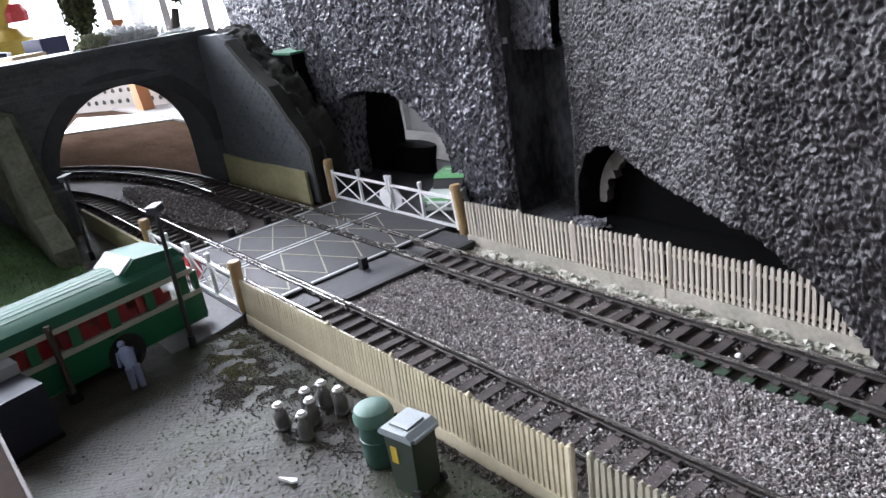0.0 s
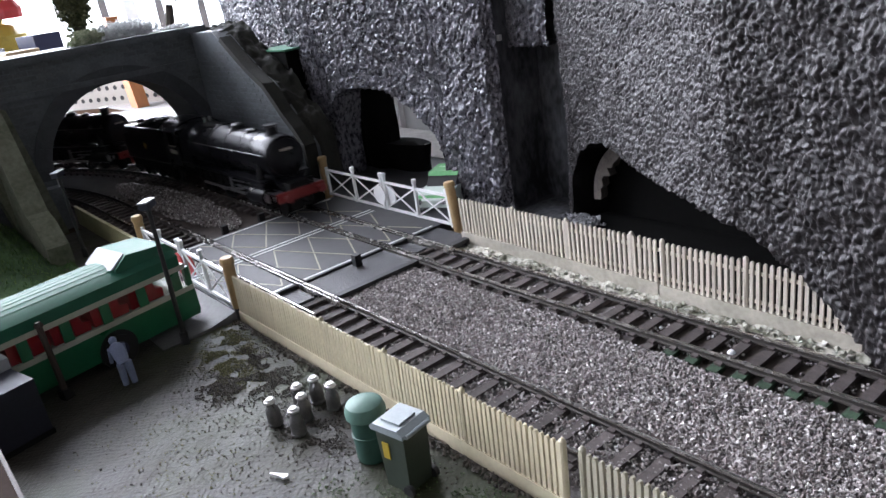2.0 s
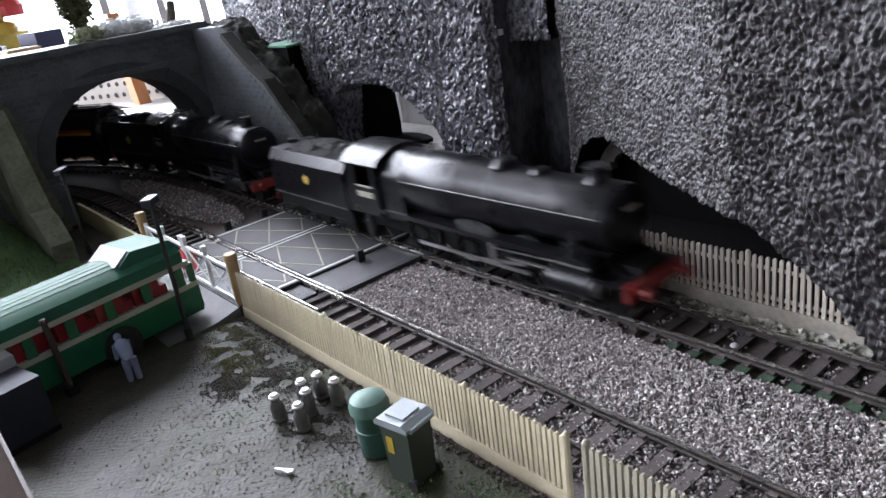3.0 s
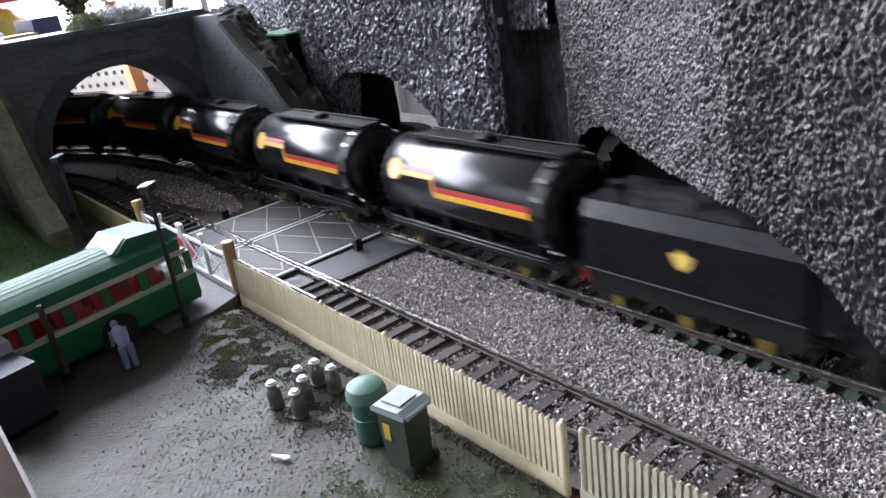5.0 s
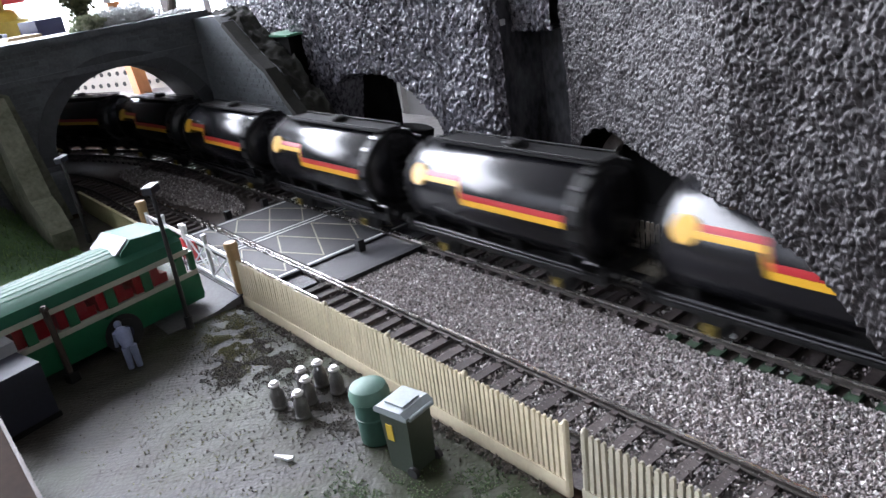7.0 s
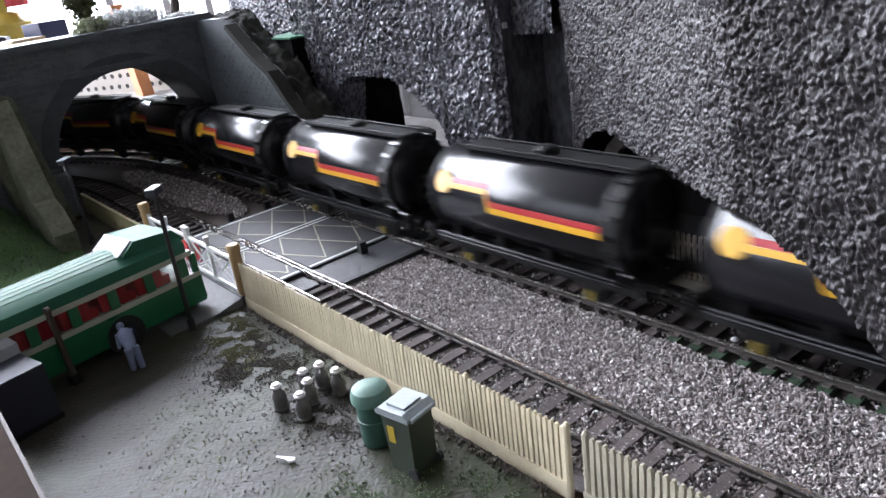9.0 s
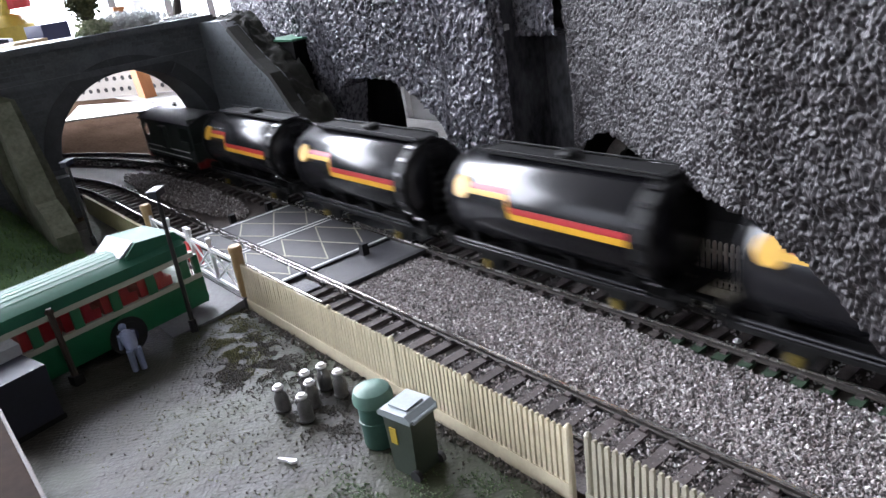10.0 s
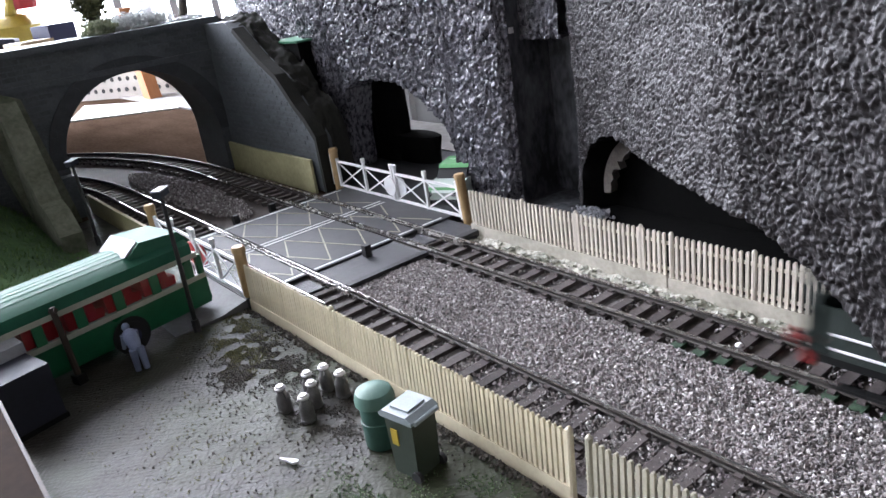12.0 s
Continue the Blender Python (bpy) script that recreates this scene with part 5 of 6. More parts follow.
# toys on the shelf beyond the bridge
toy = thing("toy_figure", "yellow and red plastic toy on a shelf beyond the bridge", "toy", pose(-0.60, 0.030, 0.105))
part("body", lathe(bmesh.new(), [(0.012, 0), (0.028, 0.010), (0.030, 0.024), (0.020, 0.034), (0.006, 0.038)], 18), "yellow", toy, smooth=True)
part("arm", rods(((0.01, 0.0, 0.03), (0.012, 0.012, 0.065), 0.006), n=10), "yellow", toy)
part("cap", lathe(bmesh.new(), [(0.012, 0.040), (0.013, 0.050), (0.008, 0.058)], 12, pose(0.01, 0.018, 0)), "red", toy)
# the shelf's unseen width and skirts are added to block window light
shelf = tagged(part("toy_shelf", boxes((-0.78, -0.322, -0.80, 0.125, 0.098, 0.105), (-0.36, -0.33, -0.33, -0.30, -0.0015, 0.098), (-0.95, -0.781, -0.80, 0.05, 0.098, 0.105), (-0.960, -0.951, -0.80, 0.05, -0.0015, 0.103), (-0.84, -0.33, -0.810, -0.801, -0.0015, 0.103), (-0.77, -0.74, -0.02, 0.01, -0.0015, 0.098), (-0.77, -0.74, -0.78, -0.75, -0.0015, 0.098)), "paleblue"), "pale raised toy shelf, widened out of view to shade the curve", "shelf")
tc = thing("toy_car", "navy and red toy car on a shelf", "toy", pose(-0.53, -0.010, 0.105, 0, 0, 70))
part("body", prism(bmesh.new(), [(-0.03, 0.004), (0.03, 0.004), (0.03, 0.014), (0.012, 0.017), (0.004, 0.026), (-0.02, 0.026), (-0.03, 0.016)], -0.012, 0.012, "y"), "navy", tc, bevel=0.001)
part("flash", boxes((-0.02, 0.01, -0.0128, -0.0118, 0.008, 0.013)), "red", tc)
for x in (-0.018, 0.018):
    for y in (-0.0135, 0.0135):
        part("wheel", rods(((x, y - 0.002, 0.006), (x, y + 0.002, 0.006), 0.006), n=16), "tyre", tc)
tb = tagged(part("toy_block", boxes((-0.014, 0.014, -0.014, 0.014, 0, 0.022)), "blueshadow", bevel=0.001), "blue toy block on a shelf", "toy")
tb.matrix_basis = pose(-0.50, 0.048, 0.105, 0, 0, 20)
M["sand"] = mat("tan_card", (0.42, 0.30, 0.16), (0.34, 0.24, 0.13), 0.6, scale=60, bump=0.1)
tk = tagged(part("tan_box", boxes((-0.02, 0.02, -0.014, 0.014, 0, 0.012)), "sand", bevel=0.0008), "small tan card box on a shelf", "box")
tk.matrix_basis = pose(-0.44, 0.012, 0.105, 0, 0, 10)

# ---- the train ----
def buffers(v, x, s, material="frameblack"):
    for y in (-0.0115, 0.0115):
        part("buffer", rods(((x, y, 0.0135), (x + s * 0.005, y, 0.0135), 0.0010), ((x + s * 0.005, y, 0.0135), (x + s * 0.006, y, 0.0135), 0.0026), n=12), material, v)
    part("coupling_hook", boxes(*[sorted2(x, x + s * 0.008, -0.0016, 0.0016, 0.0085, 0.0097)]), "frameblack", v)


def sorted2(x0, x1, y0, y1, z0, z1):
    return (min(x0, x1), max(x0, x1), y0, y1, z0, z1)


def wheelset(v, x, r, spokes=0, name="wheelset"):
    bm = bmesh.new()
    rod(bm, (0, -0.0095, 0), (0, 0.0095, 0), 0.0015, n=8)
    for y in (-0.0085, 0.0085):
        if not spokes:
            rod(bm, (0, y - 0.0011, 0), (0, y + 0.0011, 0), r, n=24)
            continue
        n = 28
        rings = []
        for rr, dy in ((r, -0.0011), (r, 0.0011), (r * 0.84, 0.0011), (r * 0.84, -0.0011)):
            rings.append([bm.verts.new((rr * math.cos(2 * math.pi * k / n), y + dy, rr * math.sin(2 * math.pi * k / n))) for k in range(n)])
        for a, b in zip(rings, rings[1:] + rings[:1]):
            for k in range(n):
                bm.faces.new((a[k], a[(k + 1) % n], b[(k + 1) % n], b[k]))
        for k in range(spokes):
            a = 2 * math.pi * k / spokes
            rod(bm, (0, y, 0), (r * 0.88 * math.cos(a), y, r * 0.88 * math.sin(a)), 0.0006, n=5)
        rod(bm, (0, y - 0.0014, 0), (0, y + 0.0014, 0), r * 0.24, n=10)
    w = part(name, bm, "frameblack", v)
    w.matrix_basis = pose(x, 0, r)
    return w


def engine():
    v = thing("steam_locomotive", "satin black model steam locomotive with red buffer beam", "locomotive", group="locomotives")
    bz = 0.0345
    prof = [(-0.046, 0.0148), (-0.045, 0.0152), (-0.012, 0.0150), (-0.010, 0.0146), (0.044, 0.0130), (0.046, 0.0130), (0.0465, 0.0136), (0.070, 0.0136), (0.0715, 0.0128)]
    bm = bmesh.new()
    lathe(bm, [(r, x) for x, r in prof], 32, Matrix.Translation((0, 0, bz)) @ pose(0, 0, 0, 0, 90, 0))
    boiler = part("boiler", bm, "loco", v, smooth=True)
    for x, r in ((-0.0105, 0.01505), (0.012, 0.0142), (0.032, 0.0136), (0.0462, 0.0139)):
        part("boiler_band", rods(((x - 0.0006, 0, bz), (x + 0.0006, 0, bz), r), n=32), "loco", boiler, smooth=True)
    door = part("smokebox_door", lathe(bmesh.new(), [(0.0118, 0), (0.0115, 0.0012), (0.008, 0.0026), (0.002, 0.0032)], 24, Matrix.Translation((0.0714, 0, bz)) @ pose(0, 0, 0, 0, 90, 0)), "loco", v, smooth=True)
    part("number_bar", boxes((0.0738, 0.0744, -0.004, 0.004, bz + 0.0045, bz + 0.0058)), "plinth", door, "small pale plate")
    part("chimney", lathe(bmesh.new(), [(0.0050, 0.0), (0.0038, 0.0018), (0.0036, 0.0050), (0.0044, 0.0056), (0.0042, 0.0066)], 18, pose(0.060, 0, bz + 0.0128)), "loco", v, smooth=True)
    part("dome", lathe(bmesh.new(), [(0.0062, 0.0), (0.0050, 0.0012), (0.0046, 0.0026), (0.0026, 0.0038)], 18, pose(0.012, 0, bz + 0.0136)), "loco", v, smooth=True)
    part("top_feed", lathe(bmesh.new(), [(0.0046, 0.0), (0.0036, 0.0016), (0.0014, 0.0024)], 14, pose(0.032, 0, bz + 0.0130)), "loco", v, smooth=True)
    for y in (-0.002, 0.002):
        part("safety_valve", rods(((-0.036, y, bz + 0.014), (-0.036, y, bz + 0.0185), 0.0011), n=10), "steel", v)
    fire = bmesh.new()
    prism(fire, [(-0.0150, 0.018), (0.0150, 0.018)] + [(0.0150 * math.cos(math.pi * k / 14), bz + 0.0150 * math.sin(math.pi * k / 14)) for k in range(15)], -0.062, -0.044, "x")
    part("firebox", fire, "loco", v, smooth=True)
    for s in (-1, 1):
        y0, y1 = sorted((s * 0.0095, s * 0.0168))
        part("running_plate", boxes((-0.062, 0.066, y0, y1, 0.0212, 0.0222)), "loco", v, bevel=0.0002)
        part("running_plate", boxes((0.066, 0.082, y0, y1, 0.0150, 0.0160)), "loco", v)
        part("plate_edge", boxes((-0.062, 0.066, s * 0.0168 - 0.0002, s * 0.0168 + 0.0002, 0.0205, 0.0225)), "loco", v)
        part("splasher", prism(bmesh.new(), [(0.0 + 0.0125 * math.cos(math.pi * k / 12), 0.0222 + 0.0035 * math.sin(math.pi * k / 12)) for k in range(13)], s * 0.0102, s * 0.0112, "y"), "loco", v)
        part("handrail", rods(((-0.044, s * 0.0158, bz + 0.004), (0.070, s * 0.0142, bz + 0.004), 0.00030), n=6), "churn", v)
        part("steam_pipe", rods(((0.058, s * 0.0115, bz - 0.003), (0.058, s * 0.0148, 0.0180), 0.0024), n=12), "loco", v)
        cyl = part("cylinder", rods(((0.047, s * 0.0152, 0.0125), (0.069, s * 0.0152, 0.0125), 0.0050), n=18), "loco", v, smooth=True)
        part("valve_chest", rods(((0.049, s * 0.0145, 0.0188), (0.067, s * 0.0145, 0.0188), 0.0026), n=14), "loco", cyl)
        part("cylinder_cover", rods(((0.069, s * 0.0152, 0.0125), (0.0704, s * 0.0152, 0.0125), 0.0036), n=16), "steel", cyl)
        part("slide_bar", boxes((0.024, 0.047, s * 0.0152 - 0.0007, s * 0.0152 + 0.0007, 0.0146, 0.0154)), "steel", v)
        part("coupling_rod", boxes((-0.041, 0.031, s * 0.0116 - 0.0005, s * 0.0116 + 0.0005, 0.0072, 0.0088)), "steel", v)
        part("connecting_rod", prism(bmesh.new(), [(-0.006, 0.0070), (0.030, 0.0118), (0.030, 0.0132), (-0.006, 0.0088)], s * 0.0128, s * 0.0136, "y"), "steel", v)
        part("expansion_link", boxes((0.012, 0.0145, s * 0.0140 - 0.0005, s * 0.0140 + 0.0005, 0.0110, 0.0200)), "steel", v)
        part("radius_rod", rods(((0.013, s * 0.0142, 0.0170), (0.048, s * 0.0148, 0.0186), 0.0005), n=6), "steel", v)
        part("step", boxes((0.066, 0.071, s * 0.0150 - 0.001, s * 0.0150 + 0.001, 0.0060, 0.0150)), "frameblack", v)
        part("cab_step", boxes((-0.078, -0.073, s * 0.0150 - 0.001, s * 0.0150 + 0.001, 0.0050, 0.0200)), "frameblack", v)
        side = bmesh.new()
        prism(side, [(-0.090, 0.0185), (-0.062, 0.0185), (-0.062, 0.0440), (-0.066, 0.0440), (-0.066, 0.0330), (-0.079, 0.0330), (-0.079, 0.0420), (-0.084, 0.0440), (-0.090, 0.0310)], s * 0.0162, s * 0.0170, "y")
        cs = part("cab_side", side, "loco", v)
        part("window_frame", boxes((-0.0795, -0.0655, s * 0.0169, s * 0.0174, 0.0325, 0.0333)) if s > 0 else boxes((-0.0795, -0.0655, s * 0.0174, s * 0.0169, 0.0325, 0.0333)), "plinth", cs)
        part("number_bar", boxes((-0.079, -0.066, min(s * 0.0169, s * 0.0173), max(s * 0.0169, s * 0.0173), 0.0272, 0.0300)), "plinth", cs, "pale plain bar on the cab side")
    part("cab_front", boxes((-0.0625, -0.0615, -0.0162, 0.0162, 0.0185, 0.0450)), "loco", v)
    roof = bmesh.new()
    arc = [(0.0176 * math.sin(a), 0.0440 + 0.0070 * (math.cos(a) - math.cos(1.25)) / (1 - math.cos(1.25))) for a in [(-1.25 + 2.5 * k / 14) for k in range(15)]]
    arc = [(y / math.sin(1.25), z) for y, z in arc]
    prism(roof, arc + [(y, z - 0.0008) for y, z in arc[::-1]], -0.090, -0.0595, "x")
    part("cab_roof", roof, "loco", v, smooth=True)
    part("frame", boxes((-0.088, 0.0818, -0.0068, 0.0068, 0.0075, 0.0200)), "frameblack", v)
    part("footplate", boxes((-0.090, -0.060, -0.0162, 0.0162, 0.0175, 0.0187)), "frameblack", v)
    part("smokebox_saddle", boxes((0.047, 0.070, -0.0085, 0.0085, 0.0180, 0.0240)), "loco", v)
    part("front_plate", prism(bmesh.new(), [(0.0700, 0.0220), (0.0700, 0.0212), (0.0780, 0.0158), (0.0785, 0.0164)], -0.0095, 0.0095, "y"), "loco", v)
    part("buffer_beam", boxes((0.0818, 0.0832, -0.0165, 0.0165, 0.0105, 0.0165)), "buffer_red", v, "red front buffer beam", bevel=0.0003)
    buffers(v, 0.0832, 1, "buffer_red")
    for y in (-0.010, 0.0, 0.010):
        part("lamp_iron", boxes((0.0795, 0.0803, y - 0.0005, y + 0.0005, 0.0160, 0.0190)), "frameblack", v)
    part("bogie_frame", boxes((0.046, 0.080, -0.0068, 0.0068, 0.0035, 0.0075)), "frameblack", v)
    drivers = [wheelset(v, x, 0.0118, 14, "driving_wheelset") for x in (0.030, -0.005, -0.040)]
    for x in (0.050, 0.073):
        wheelset(v, x, 0.0060)
    return v, drivers


def tender(emblem):
    v = thing("locomotive_tender", "satin black coal tender with a gold emblem", "tender")
    part("tank", prism(bmesh.new(), [(-0.0165, 0.0160), (0.0165, 0.0160), (0.0165, 0.0365), (0.0135, 0.0420), (0.0125, 0.0420), (0.0125, 0.0400), (-0.0125, 0.0400), (-0.0125, 0.0420), (-0.0135, 0.0420), (-0.0165, 0.0365)], -0.040, 0.040, "x"), "loco", v)
    part("rear_tank_top", boxes((-0.040, -0.026, -0.0135, 0.0135, 0.0400, 0.0422)), "loco", v, bevel=0.0004)
    part("filler", rods(((-0.037, 0, 0.0422), (-0.037, 0, 0.0445), 0.0030), n=16), "loco", v)
    pts, fcs = grid(34, 14, lambda i, j: (-0.025 + 0.062 * i / 33, -0.0122 + 0.0244 * j / 13, 0.0398 + 0.0075 * math.sin(math.pi * (0.08 + 0.84 * j / 13)) * math.sin(math.pi * (0.1 + 0.8 * i / 33)) ** 0.6 + 0.0016 * noise.noise(Vector((i * 0.9, j * 0.9, 1)))))
    sheet("coal", pts, fcs, "coal", v, "heaped black coal", smooth=False)
    part("frame", boxes((-0.040, 0.040, -0.0150, 0.0150, 0.0130, 0.0160)), "frameblack", v)
    for s in (-1, 1):
        fr = part("side_frame", prism(bmesh.new(), [(-0.039, 0.0130), (-0.039, 0.0070), (-0.027, 0.0040), (-0.022, 0.0085), (-0.008, 0.0085), (0.0, 0.0040), (0.008, 0.0085), (0.022, 0.0085), (0.027, 0.0040), (0.039, 0.0070), (0.039, 0.0130)], s * 0.0134, s * 0.0144, "y"), "frameblack", v)
        for x in (-0.027, 0.0, 0.027):
            part("axle_box", boxes((x - 0.0016, x + 0.0016, min(s * 0.0144, s * 0.0158), max(s * 0.0144, s * 0.0158), 0.0042, 0.0078)), "dullyellow" if emblem else "frameblack", fr)
            part("spring", boxes((x - 0.006, x + 0.006, min(s * 0.0144, s * 0.0152), max(s * 0.0144, s * 0.0152), 0.0086, 0.0096)), "frameblack", fr)
        k = 0.0040 if emblem else 0.0030
        part("emblem", prism(bmesh.new(), [(-k, 0.0285 + k * 0.4), (-k * 0.4, 0.0285 + k * 0.5), (0, 0.0285 + k), (k * 0.4, 0.0285 + k * 0.5), (k, 0.0285 + k * 0.4), (k * 0.6, 0.0285 - k * 0.5), (0, 0.0285 - k), (-k * 0.6, 0.0285 - k * 0.5)], s * 0.0164, s * 0.0168, "y"), "gold", v, "plain gold emblem shape")
        part("lining", boxes((-0.039, 0.039, min(s * 0.0164, s * 0.0167), max(s * 0.0164, s * 0.0167), 0.0168, 0.0173)), "churn", v)
    part("rear_beam", boxes((-0.0412, -0.0400, -0.0160, 0.0160, 0.0105, 0.0162)), "buffer_red", v)
    buffers(v, -0.0412, -1)
    for x in (-0.027, 0.0, 0.027):
        wheelset(v, x, 0.0080)
    return v


def tank_patch(bm, x0, x1, z0, z1, r, zc, side, lift):
    """A strip on the tank's side between two heights."""
    n = 4
    for xs in ((x0, x1),):
        rows = []
        for k in range(n + 1):
            z = z0 + (z1 - z0) * k / n
            a = math.asin(max(-1, min(1, (z - zc) / r)))
            rows.append([bm.verts.new((x, side * (r + d) * math.cos(a), zc + (r + d) * math.sin(a))) for d in (lift, -0.0003) for x in xs])
        for a, b in zip(rows, rows[1:]):
            bm.faces.new((a[0], a[1], b[1], b[0]))
            bm.faces.new((a[2], b[2], b[3], a[3]))
            bm.faces.new((a[0], b[0], b[2], a[2]))
            bm.faces.new((a[1], a[3], b[3], b[1]))
        bm.faces.new(rows[0])
        bm.faces.new(rows[-1])
    return bm


def tanker():
    v = thing("tank_wagon", "gloss black tank wagon with red and yellow stepped stripes", "tank wagon", group="tank wagons")
    R, zc, h = 0.0192, 0.0322, 0.050
    bm = bmesh.new()
    lathe(bm, [(0.004, -h - 0.0042), (0.012, -h - 0.0034), (0.0172, -h - 0.0016), (R, -h + 0.0010), (R, h - 0.0010), (0.0172, h + 0.0016), (0.012, h + 0.0034), (0.004, h + 0.0042)], 40, Matrix.Translation((0, 0, zc)) @ pose(0, 0, 0, 0, 90, 0))
    tank = part("tank", bm, "tank", v, smooth=True)
    for xa, xb in ((-h + 0.0006, -h + 0.0022), (h - 0.0060, h + 0.0012)):
        part("end_ring", rods(((xa, 0, zc), (xb, 0, zc), R + 0.0004), n=40), "frameblack", tank, smooth=True)
    for s in (-1, 1):
        for mat_name, lo, hi in (("stripe_red", 0.0405, 0.0425), ("stripe_yellow", 0.0383, 0.0404)):
            bm = tank_patch(bmesh.new(), -0.036, -0.0145, lo, hi, R, zc, s, 0.00015)
            part(mat_name, bm, mat_name, tank)
        for mat_name, lo, hi in (("stripe_red", 0.0338, 0.0362), ("stripe_yellow", 0.0312, 0.0337)):
            bm = tank_patch(bmesh.new(), -0.0125, h - 0.0066, lo, hi, R, zc, s, 0.00015)
            part(mat_name, bm, mat_name, tank)
        for mat_name, k in (("stripe_red", 0), ("stripe_yellow", 1)):
            for i in range(4):
                lo = 0.0395 - 0.0016 * i - 0.0021 * k
                bm = tank_patch(bmesh.new(), -0.0147 + 0.0006 * i, -0.0141 + 0.0006 * i, lo - 0.0006, lo + 0.0024, R, zc, s, 0.00015 + 0.00002 * k)
                part(mat_name, bm, mat_name, tank)
        a = math.asin((0.0403 - zc) / R)
        disc = rods(((-0.0405, s * (R - 0.0008) * math.cos(a), zc + (R - 0.0008) * math.sin(a)), (-0.0405, s * (R + 0.0004) * math.cos(a), zc + (R + 0.0004) * math.sin(a)), 0.0048), n=24)
        part("yellow_disc", disc, "stripe_yellow", tank, "plain yellow disc")
        part("side_rail", boxes((-0.056, 0.056, min(s * 0.0128, s * 0.0146), max(s * 0.0128, s * 0.0146), 0.0098, 0.0126)), "frameblack", v, bevel=0.0002)
        part("bottom_step", boxes((-0.046, 0.046, min(s * 0.0150, s * 0.0170), max(s * 0.0150, s * 0.0170), 0.0122, 0.0130)), "frameblack", v)
        for z, y in ((0.0158, 0.0172), (0.0138, 0.0166)):
            part("side_pipe", rods(((-0.050, s * y, z), (0.049, s * y, z), 0.0007), n=8), "tank", v, "glossy black side pipe", smooth=True)
        for x in (-0.034, 0.034):
            gd = part("axle_guard", prism(bmesh.new(), [(x - 0.006, 0.0100), (x - 0.0022, 0.0035), (x + 0.0022, 0.0035), (x + 0.006, 0.0100)], s * 0.0132, s * 0.0142, "y"), "frameblack", v)
            part("axle_box", boxes((x - 0.0015, x + 0.0015, min(s * 0.0142, s * 0.0158), max(s * 0.0142, s * 0.0158), 0.0042, 0.0074)), "dullyellow", gd, "yellow axle box")
        part("ladder_stile", rods(((h + 0.0045, s * 0.0040, 0.0120), (h + 0.0045, s * 0.0040, 0.0520), 0.0005), n=6), "frameblack", v)
    for k in range(9):
        part("ladder_rung", rods(((h + 0.0045, -0.0040, 0.0150 + k * 0.0042), (h + 0.0045, 0.0040, 0.0150 + k * 0.0042), 0.0004), n=6), "frameblack", v)
    for k in range(18):
        cl = part("end_cleat", boxes((h - 0.0046, h + 0.0006, -0.0009, 0.0009, R - 0.0002, R + 0.0014)), "tank", v, bevel=0.0002)
        cl.matrix_basis = Matrix.Translation((0, 0, zc)) @ pose(0, 0, 0, 20 * k + 8, 0, 0)
    part("walkway", boxes((-0.040, 0.050, -0.0062, 0.0062, zc + R + 0.0004, zc + R + 0.0014)), "frameblack", v, bevel=0.0002)
    for y in (-0.006, 0.006):
        part("walkway_rail", rods(((-0.040, y, zc + R + 0.0022), (0.050, y, zc + R + 0.0022), 0.0004), n=6), "frameblack", v)
    part("manhole", lathe(bmesh.new(), [(0.0042, 0), (0.0042, 0.0022), (0.0034, 0.0030), (0.0008, 0.0034)], 16, pose(0.004, 0, zc + R + 0.0012)), "frameblack", v, smooth=True)
    part("underframe", boxes((-0.056, 0.056, -0.0060, 0.0060, 0.0085, 0.0122)), "frameblack", v)
    for x in (-0.040, -0.013, 0.013, 0.040):
        part("saddle", prism(bmesh.new(), [(-0.0130, 0.0124), (0.0130, 0.0124), (0.0150, 0.0200), (0.0, 0.0132), (-0.0150, 0.0200)], x - 0.0015, x + 0.0015, "x"), "frameblack", v)
    for x in (-0.0568, 0.0568):
        part("buffer_beam", boxes((x - 0.0008, x + 0.0008, -0.0155, 0.0155, 0.0095, 0.0160)), "frameblack", v)
        buffers(v, x, math.copysign(1, x))
    for x in (-0.034, 0.034):
        wheelset(v, x, 0.0062)
    return v


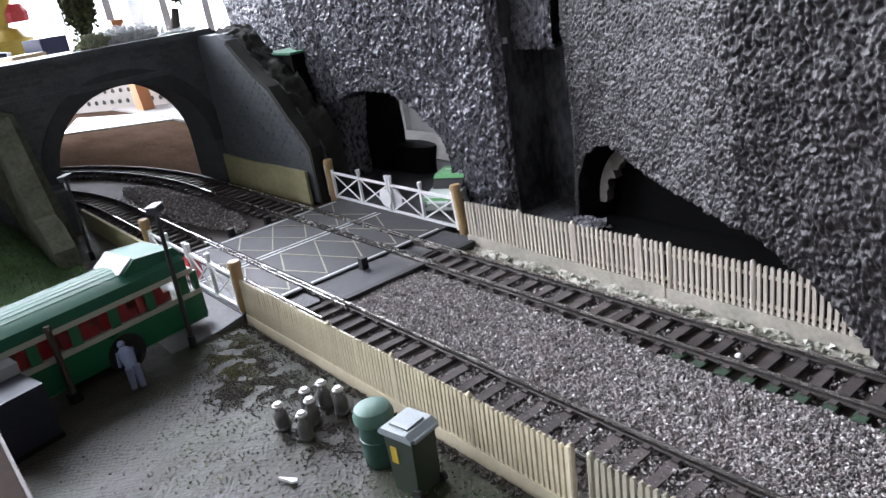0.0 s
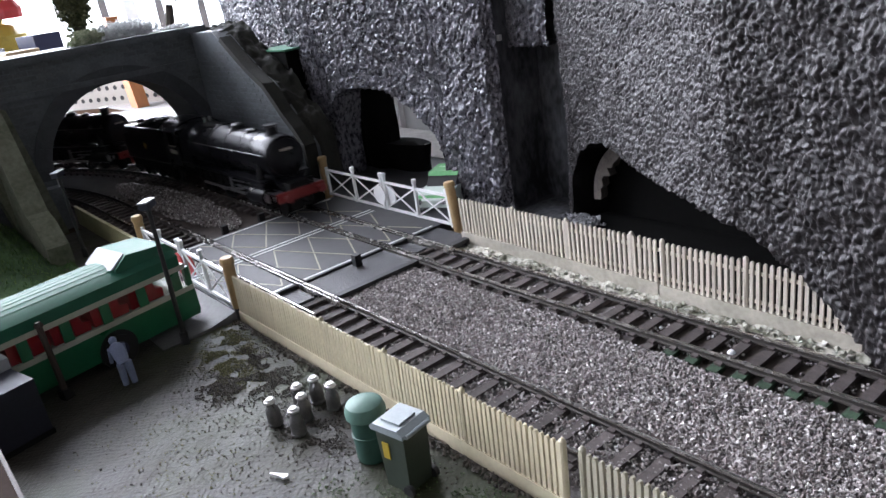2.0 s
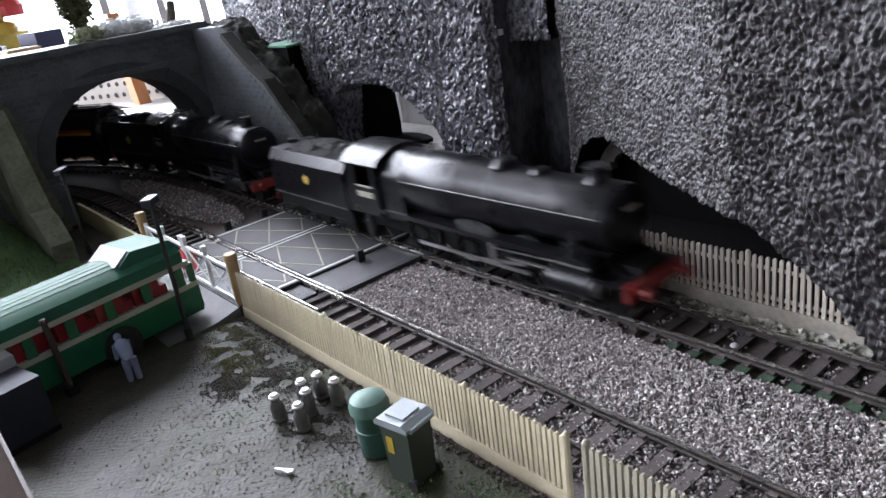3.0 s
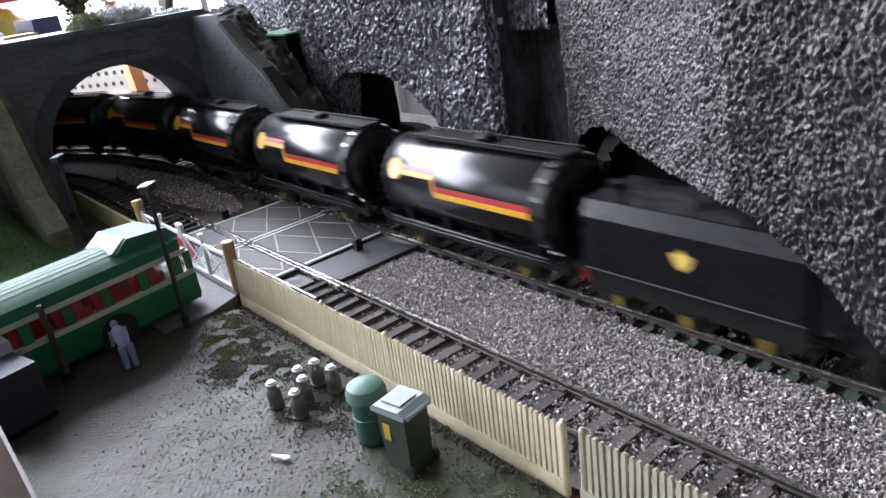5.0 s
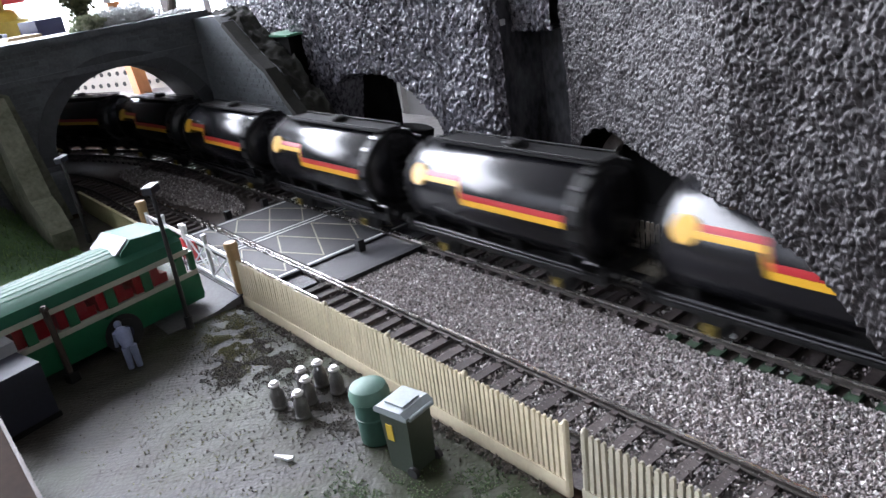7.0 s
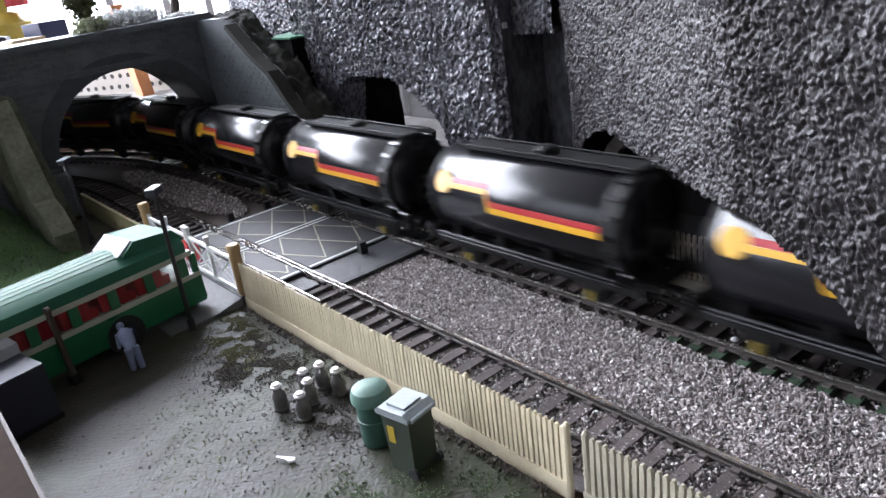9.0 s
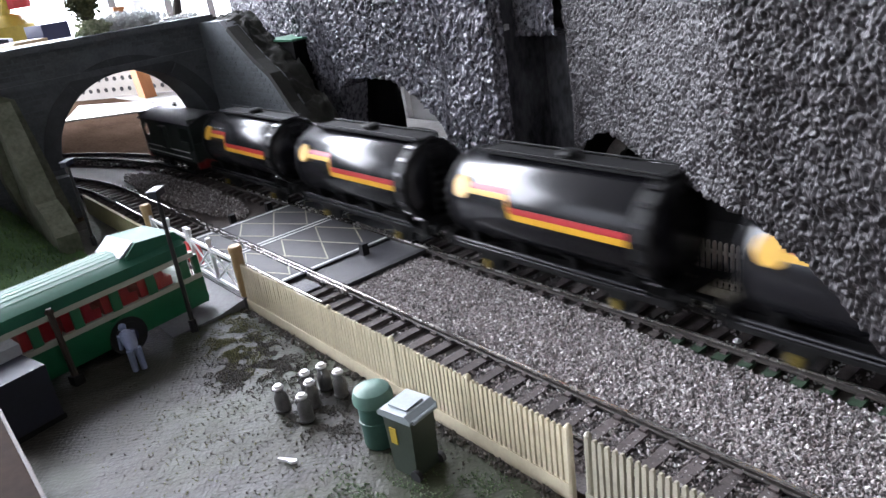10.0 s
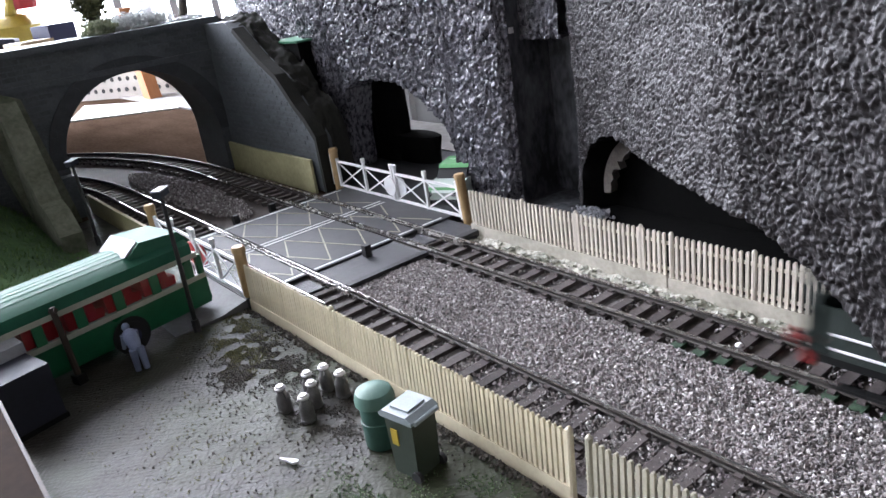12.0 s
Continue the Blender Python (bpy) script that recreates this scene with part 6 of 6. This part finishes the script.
def brake_van():
    v = thing("brake_van", "dark grey-green brake van with a grey roof and open verandas", "brake van")
    w, h, z0, z1 = 0.0165, 0.0510, 0.0128, 0.0415
    for s in (-1, 1):
        for nm, x0, x1, a, b in (("side", -0.037, 0.027, z0, z1), ("veranda_side", 0.0275, 0.041, z0, 0.0280), ("veranda_side", -0.045, -0.0375, z0, 0.0280), ("end_post", 0.048, 0.0505, z0, z1), ("end_post", -0.0505, -0.0475, z0, z1), ("corner_panel", 0.045, 0.048, z0, 0.0215), ("cant_rail", -0.0505, 0.0505, z1 - 0.0032, z1)):
            part(nm, boxes((x0, x1, min(s * w, s * (w - 0.001)), max(s * w, s * (w - 0.001)), a, b)), "vangreen", v)
        part("ducket", prism(bmesh.new(), [(-0.006, 0.0215), (0.004, 0.0215), (0.004, 0.0380), (-0.006, 0.0380)], s * w, s * (w + 0.0028), "y"), "vangreen", v, bevel=0.0006)
        part("ducket_top", boxes((-0.0066, 0.0046, min(s * w, s * (w + 0.0031)), max(s * w, s * (w + 0.0031)), 0.0378, 0.0386)), "churn", v)
        for x0, x1, z in ((-0.042, -0.008, 0.0205), (0.006, 0.040, 0.0205), (-0.042, 0.040, 0.0160)):
            part("handrail", rods(((x0, s * (w + 0.0008), z), (x1, s * (w + 0.0008), z), 0.00045), n=6), "white", v)
        part("sole_bar", boxes((-0.0505, 0.0505, min(s * 0.0140, s * 0.0155), max(s * 0.0140, s * 0.0155), 0.0098, 0.0128)), "frameblack", v)
        part("footboard", boxes((-0.042, 0.042, min(s * 0.0150, s * 0.0180), max(s * 0.0150, s * 0.0180), 0.0040, 0.0050)), "frameblack", v)
        for x in (-0.040, -0.014, 0.014, 0.040):
            part("footboard_hanger", boxes((x - 0.0006, x + 0.0006, s * 0.0156 - 0.0005, s * 0.0156 + 0.0005, 0.0045, 0.0105)), "frameblack", v)
        for x in (-0.024, 0.024):
            gd = part("axle_guard", prism(bmesh.new(), [(x - 0.006, 0.0100), (x - 0.0022, 0.0035), (x + 0.0022, 0.0035), (x + 0.006, 0.0100)], s * 0.0130, s * 0.0140, "y"), "frameblack", v)
            part("axle_box", boxes((x - 0.0015, x + 0.0015, min(s * 0.0140, s * 0.0154), max(s * 0.0140, s * 0.0154), 0.0042, 0.0074)), "frameblack", gd)
    for x in (-0.0370, 0.0265):
        part("bulkhead", boxes((x, x + 0.001, -w + 0.001, w - 0.001, z0, z1)), "vangreen", v)
    for x in (-0.0505, 0.0495):
        part("veranda_end", boxes((x, x + 0.001, -w, w, z0, 0.0270)), "vangreen", v)
        part("end_header", boxes((x, x + 0.001, -w, w, z1 - 0.006, z1 + 0.004)), "vangreen", v)
        part("buffer_beam", boxes((x - 0.0006, x + 0.0016, -0.0165, 0.0165, 0.0085, 0.0135)), "buffer_red", v, "red buffer beam")
        buffers(v, x + (0.0014 if x > 0 else -0.0004), math.copysign(1, x), "buffer_red")
    part("van_floor", boxes((-0.0505, 0.0505, -0.0155, 0.0155, 0.0112, 0.0130)), "frameblack", v)
    arc = [(0.0178 * (-1 + 2 * k / 14), z1 + 0.0002 + 0.0052 * (1 - (-1 + 2 * k / 14) ** 2)) for k in range(15)]
    part("roof", prism(bmesh.new(), arc + [(y, z - 0.0009) for y, z in arc[::-1]], -0.0525, 0.0525, "x"), "vanroof", v, "weathered grey curved roof", smooth=True)
    part("stove_pipe", rods(((-0.020, 0.004, z1 + 0.006), (-0.020, 0.004, z1 + 0.0095), 0.0012), n=10), "frameblack", v)
    for y in (-0.0145, 0.0145):
        part("lamp", boxes((-0.0535, -0.0505, y - 0.0014, y + 0.0014, 0.0330, 0.0368)), "plinth", v)
    for x in (-0.024, 0.024):
        wheelset(v, x, 0.0062)
    return v


# where the rear end of the first tank is along the far line, second by second
REAR = [(0.0, -1.231), (0.8, -1.025), (1.6, -0.846), (2.4, -0.657), (3.2, -0.449), (4.0, -0.238), (4.8, -0.027), (5.5, 0.158), (6.0, 0.301), (6.5, 0.436), (8.0, 0.848), (9.5, 1.258), (10.5, 1.538), (11.2, 1.7315), (12.0, 1.947)]


def rear_at(t):
    """Smooth reading of REAR."""
    for i in range(len(REAR) - 1):
        (a, va), (b, vb) = REAR[i], REAR[i + 1]
        if t <= b:
            def slope(k):
                k0, k1 = max(0, k - 1), min(len(REAR) - 1, k + 1)
                return (REAR[k1][1] - REAR[k0][1]) / (REAR[k1][0] - REAR[k0][0])
            u, h = (t - a) / (b - a), b - a
            return (2 * u ** 3 - 3 * u ** 2 + 1) * va + (u ** 3 - 2 * u ** 2 + u) * h * slope(i) + (3 * u ** 2 - 2 * u ** 3) * vb + (u ** 3 - u ** 2) * h * slope(i + 1)
    return REAR[-1][1]


def on_line(s, half):
    y0, radius = TRACKS["far"]
    a, b = line_at(s - half, y0, radius)[0], line_at(s + half, y0, radius)[0]
    c, d = (a + b) / 2, b - a
    return pose(c.x, c.y, RAIL_TOP, 0, 0, math.degrees(math.atan2(d.y, d.x)))


TRAIN = []                                          # thing, place behind or before the first tank's rear end, half its wheelbase
engine_1, drivers_1 = engine()
engine_2 = copy_thing(engine_1, pose(0, 0, 0))
drivers_2 = [o for o in engine_2.children if o.name.startswith("driving_wheelset")]
TRAIN += [(engine_1, 0.5785, 0.035), (engine_2, 0.2895, 0.035), (tender(False), 0.446, 0.027), (tender(True), 0.157, 0.027)]
first = tanker()
for k in range(13):
    TRAIN.append((first if k == 0 else copy_thing(first, pose(0, 0, 0)), 0.050 - 0.133 * k, 0.034))
TRAIN.append((brake_van(), -0.133 * 13 + 0.052, 0.024))


def motions():
    for ob, offset, half in TRAIN:
        walk(ob, [(0.2 * i, on_line(rear_at(0.2 * i) + offset, half)) for i in range(61)])
    for drivers in (drivers_1, drivers_2):
        for w, x in zip(drivers, (0.030, -0.005, -0.040)):
            walk(w, [(i / 15, pose(x, 0, 0.0118) @ Matrix.Rotation((rear_at(i / 15) + 1.231) / 0.0118, 4, "Y")) for i in range(181)])


motions()
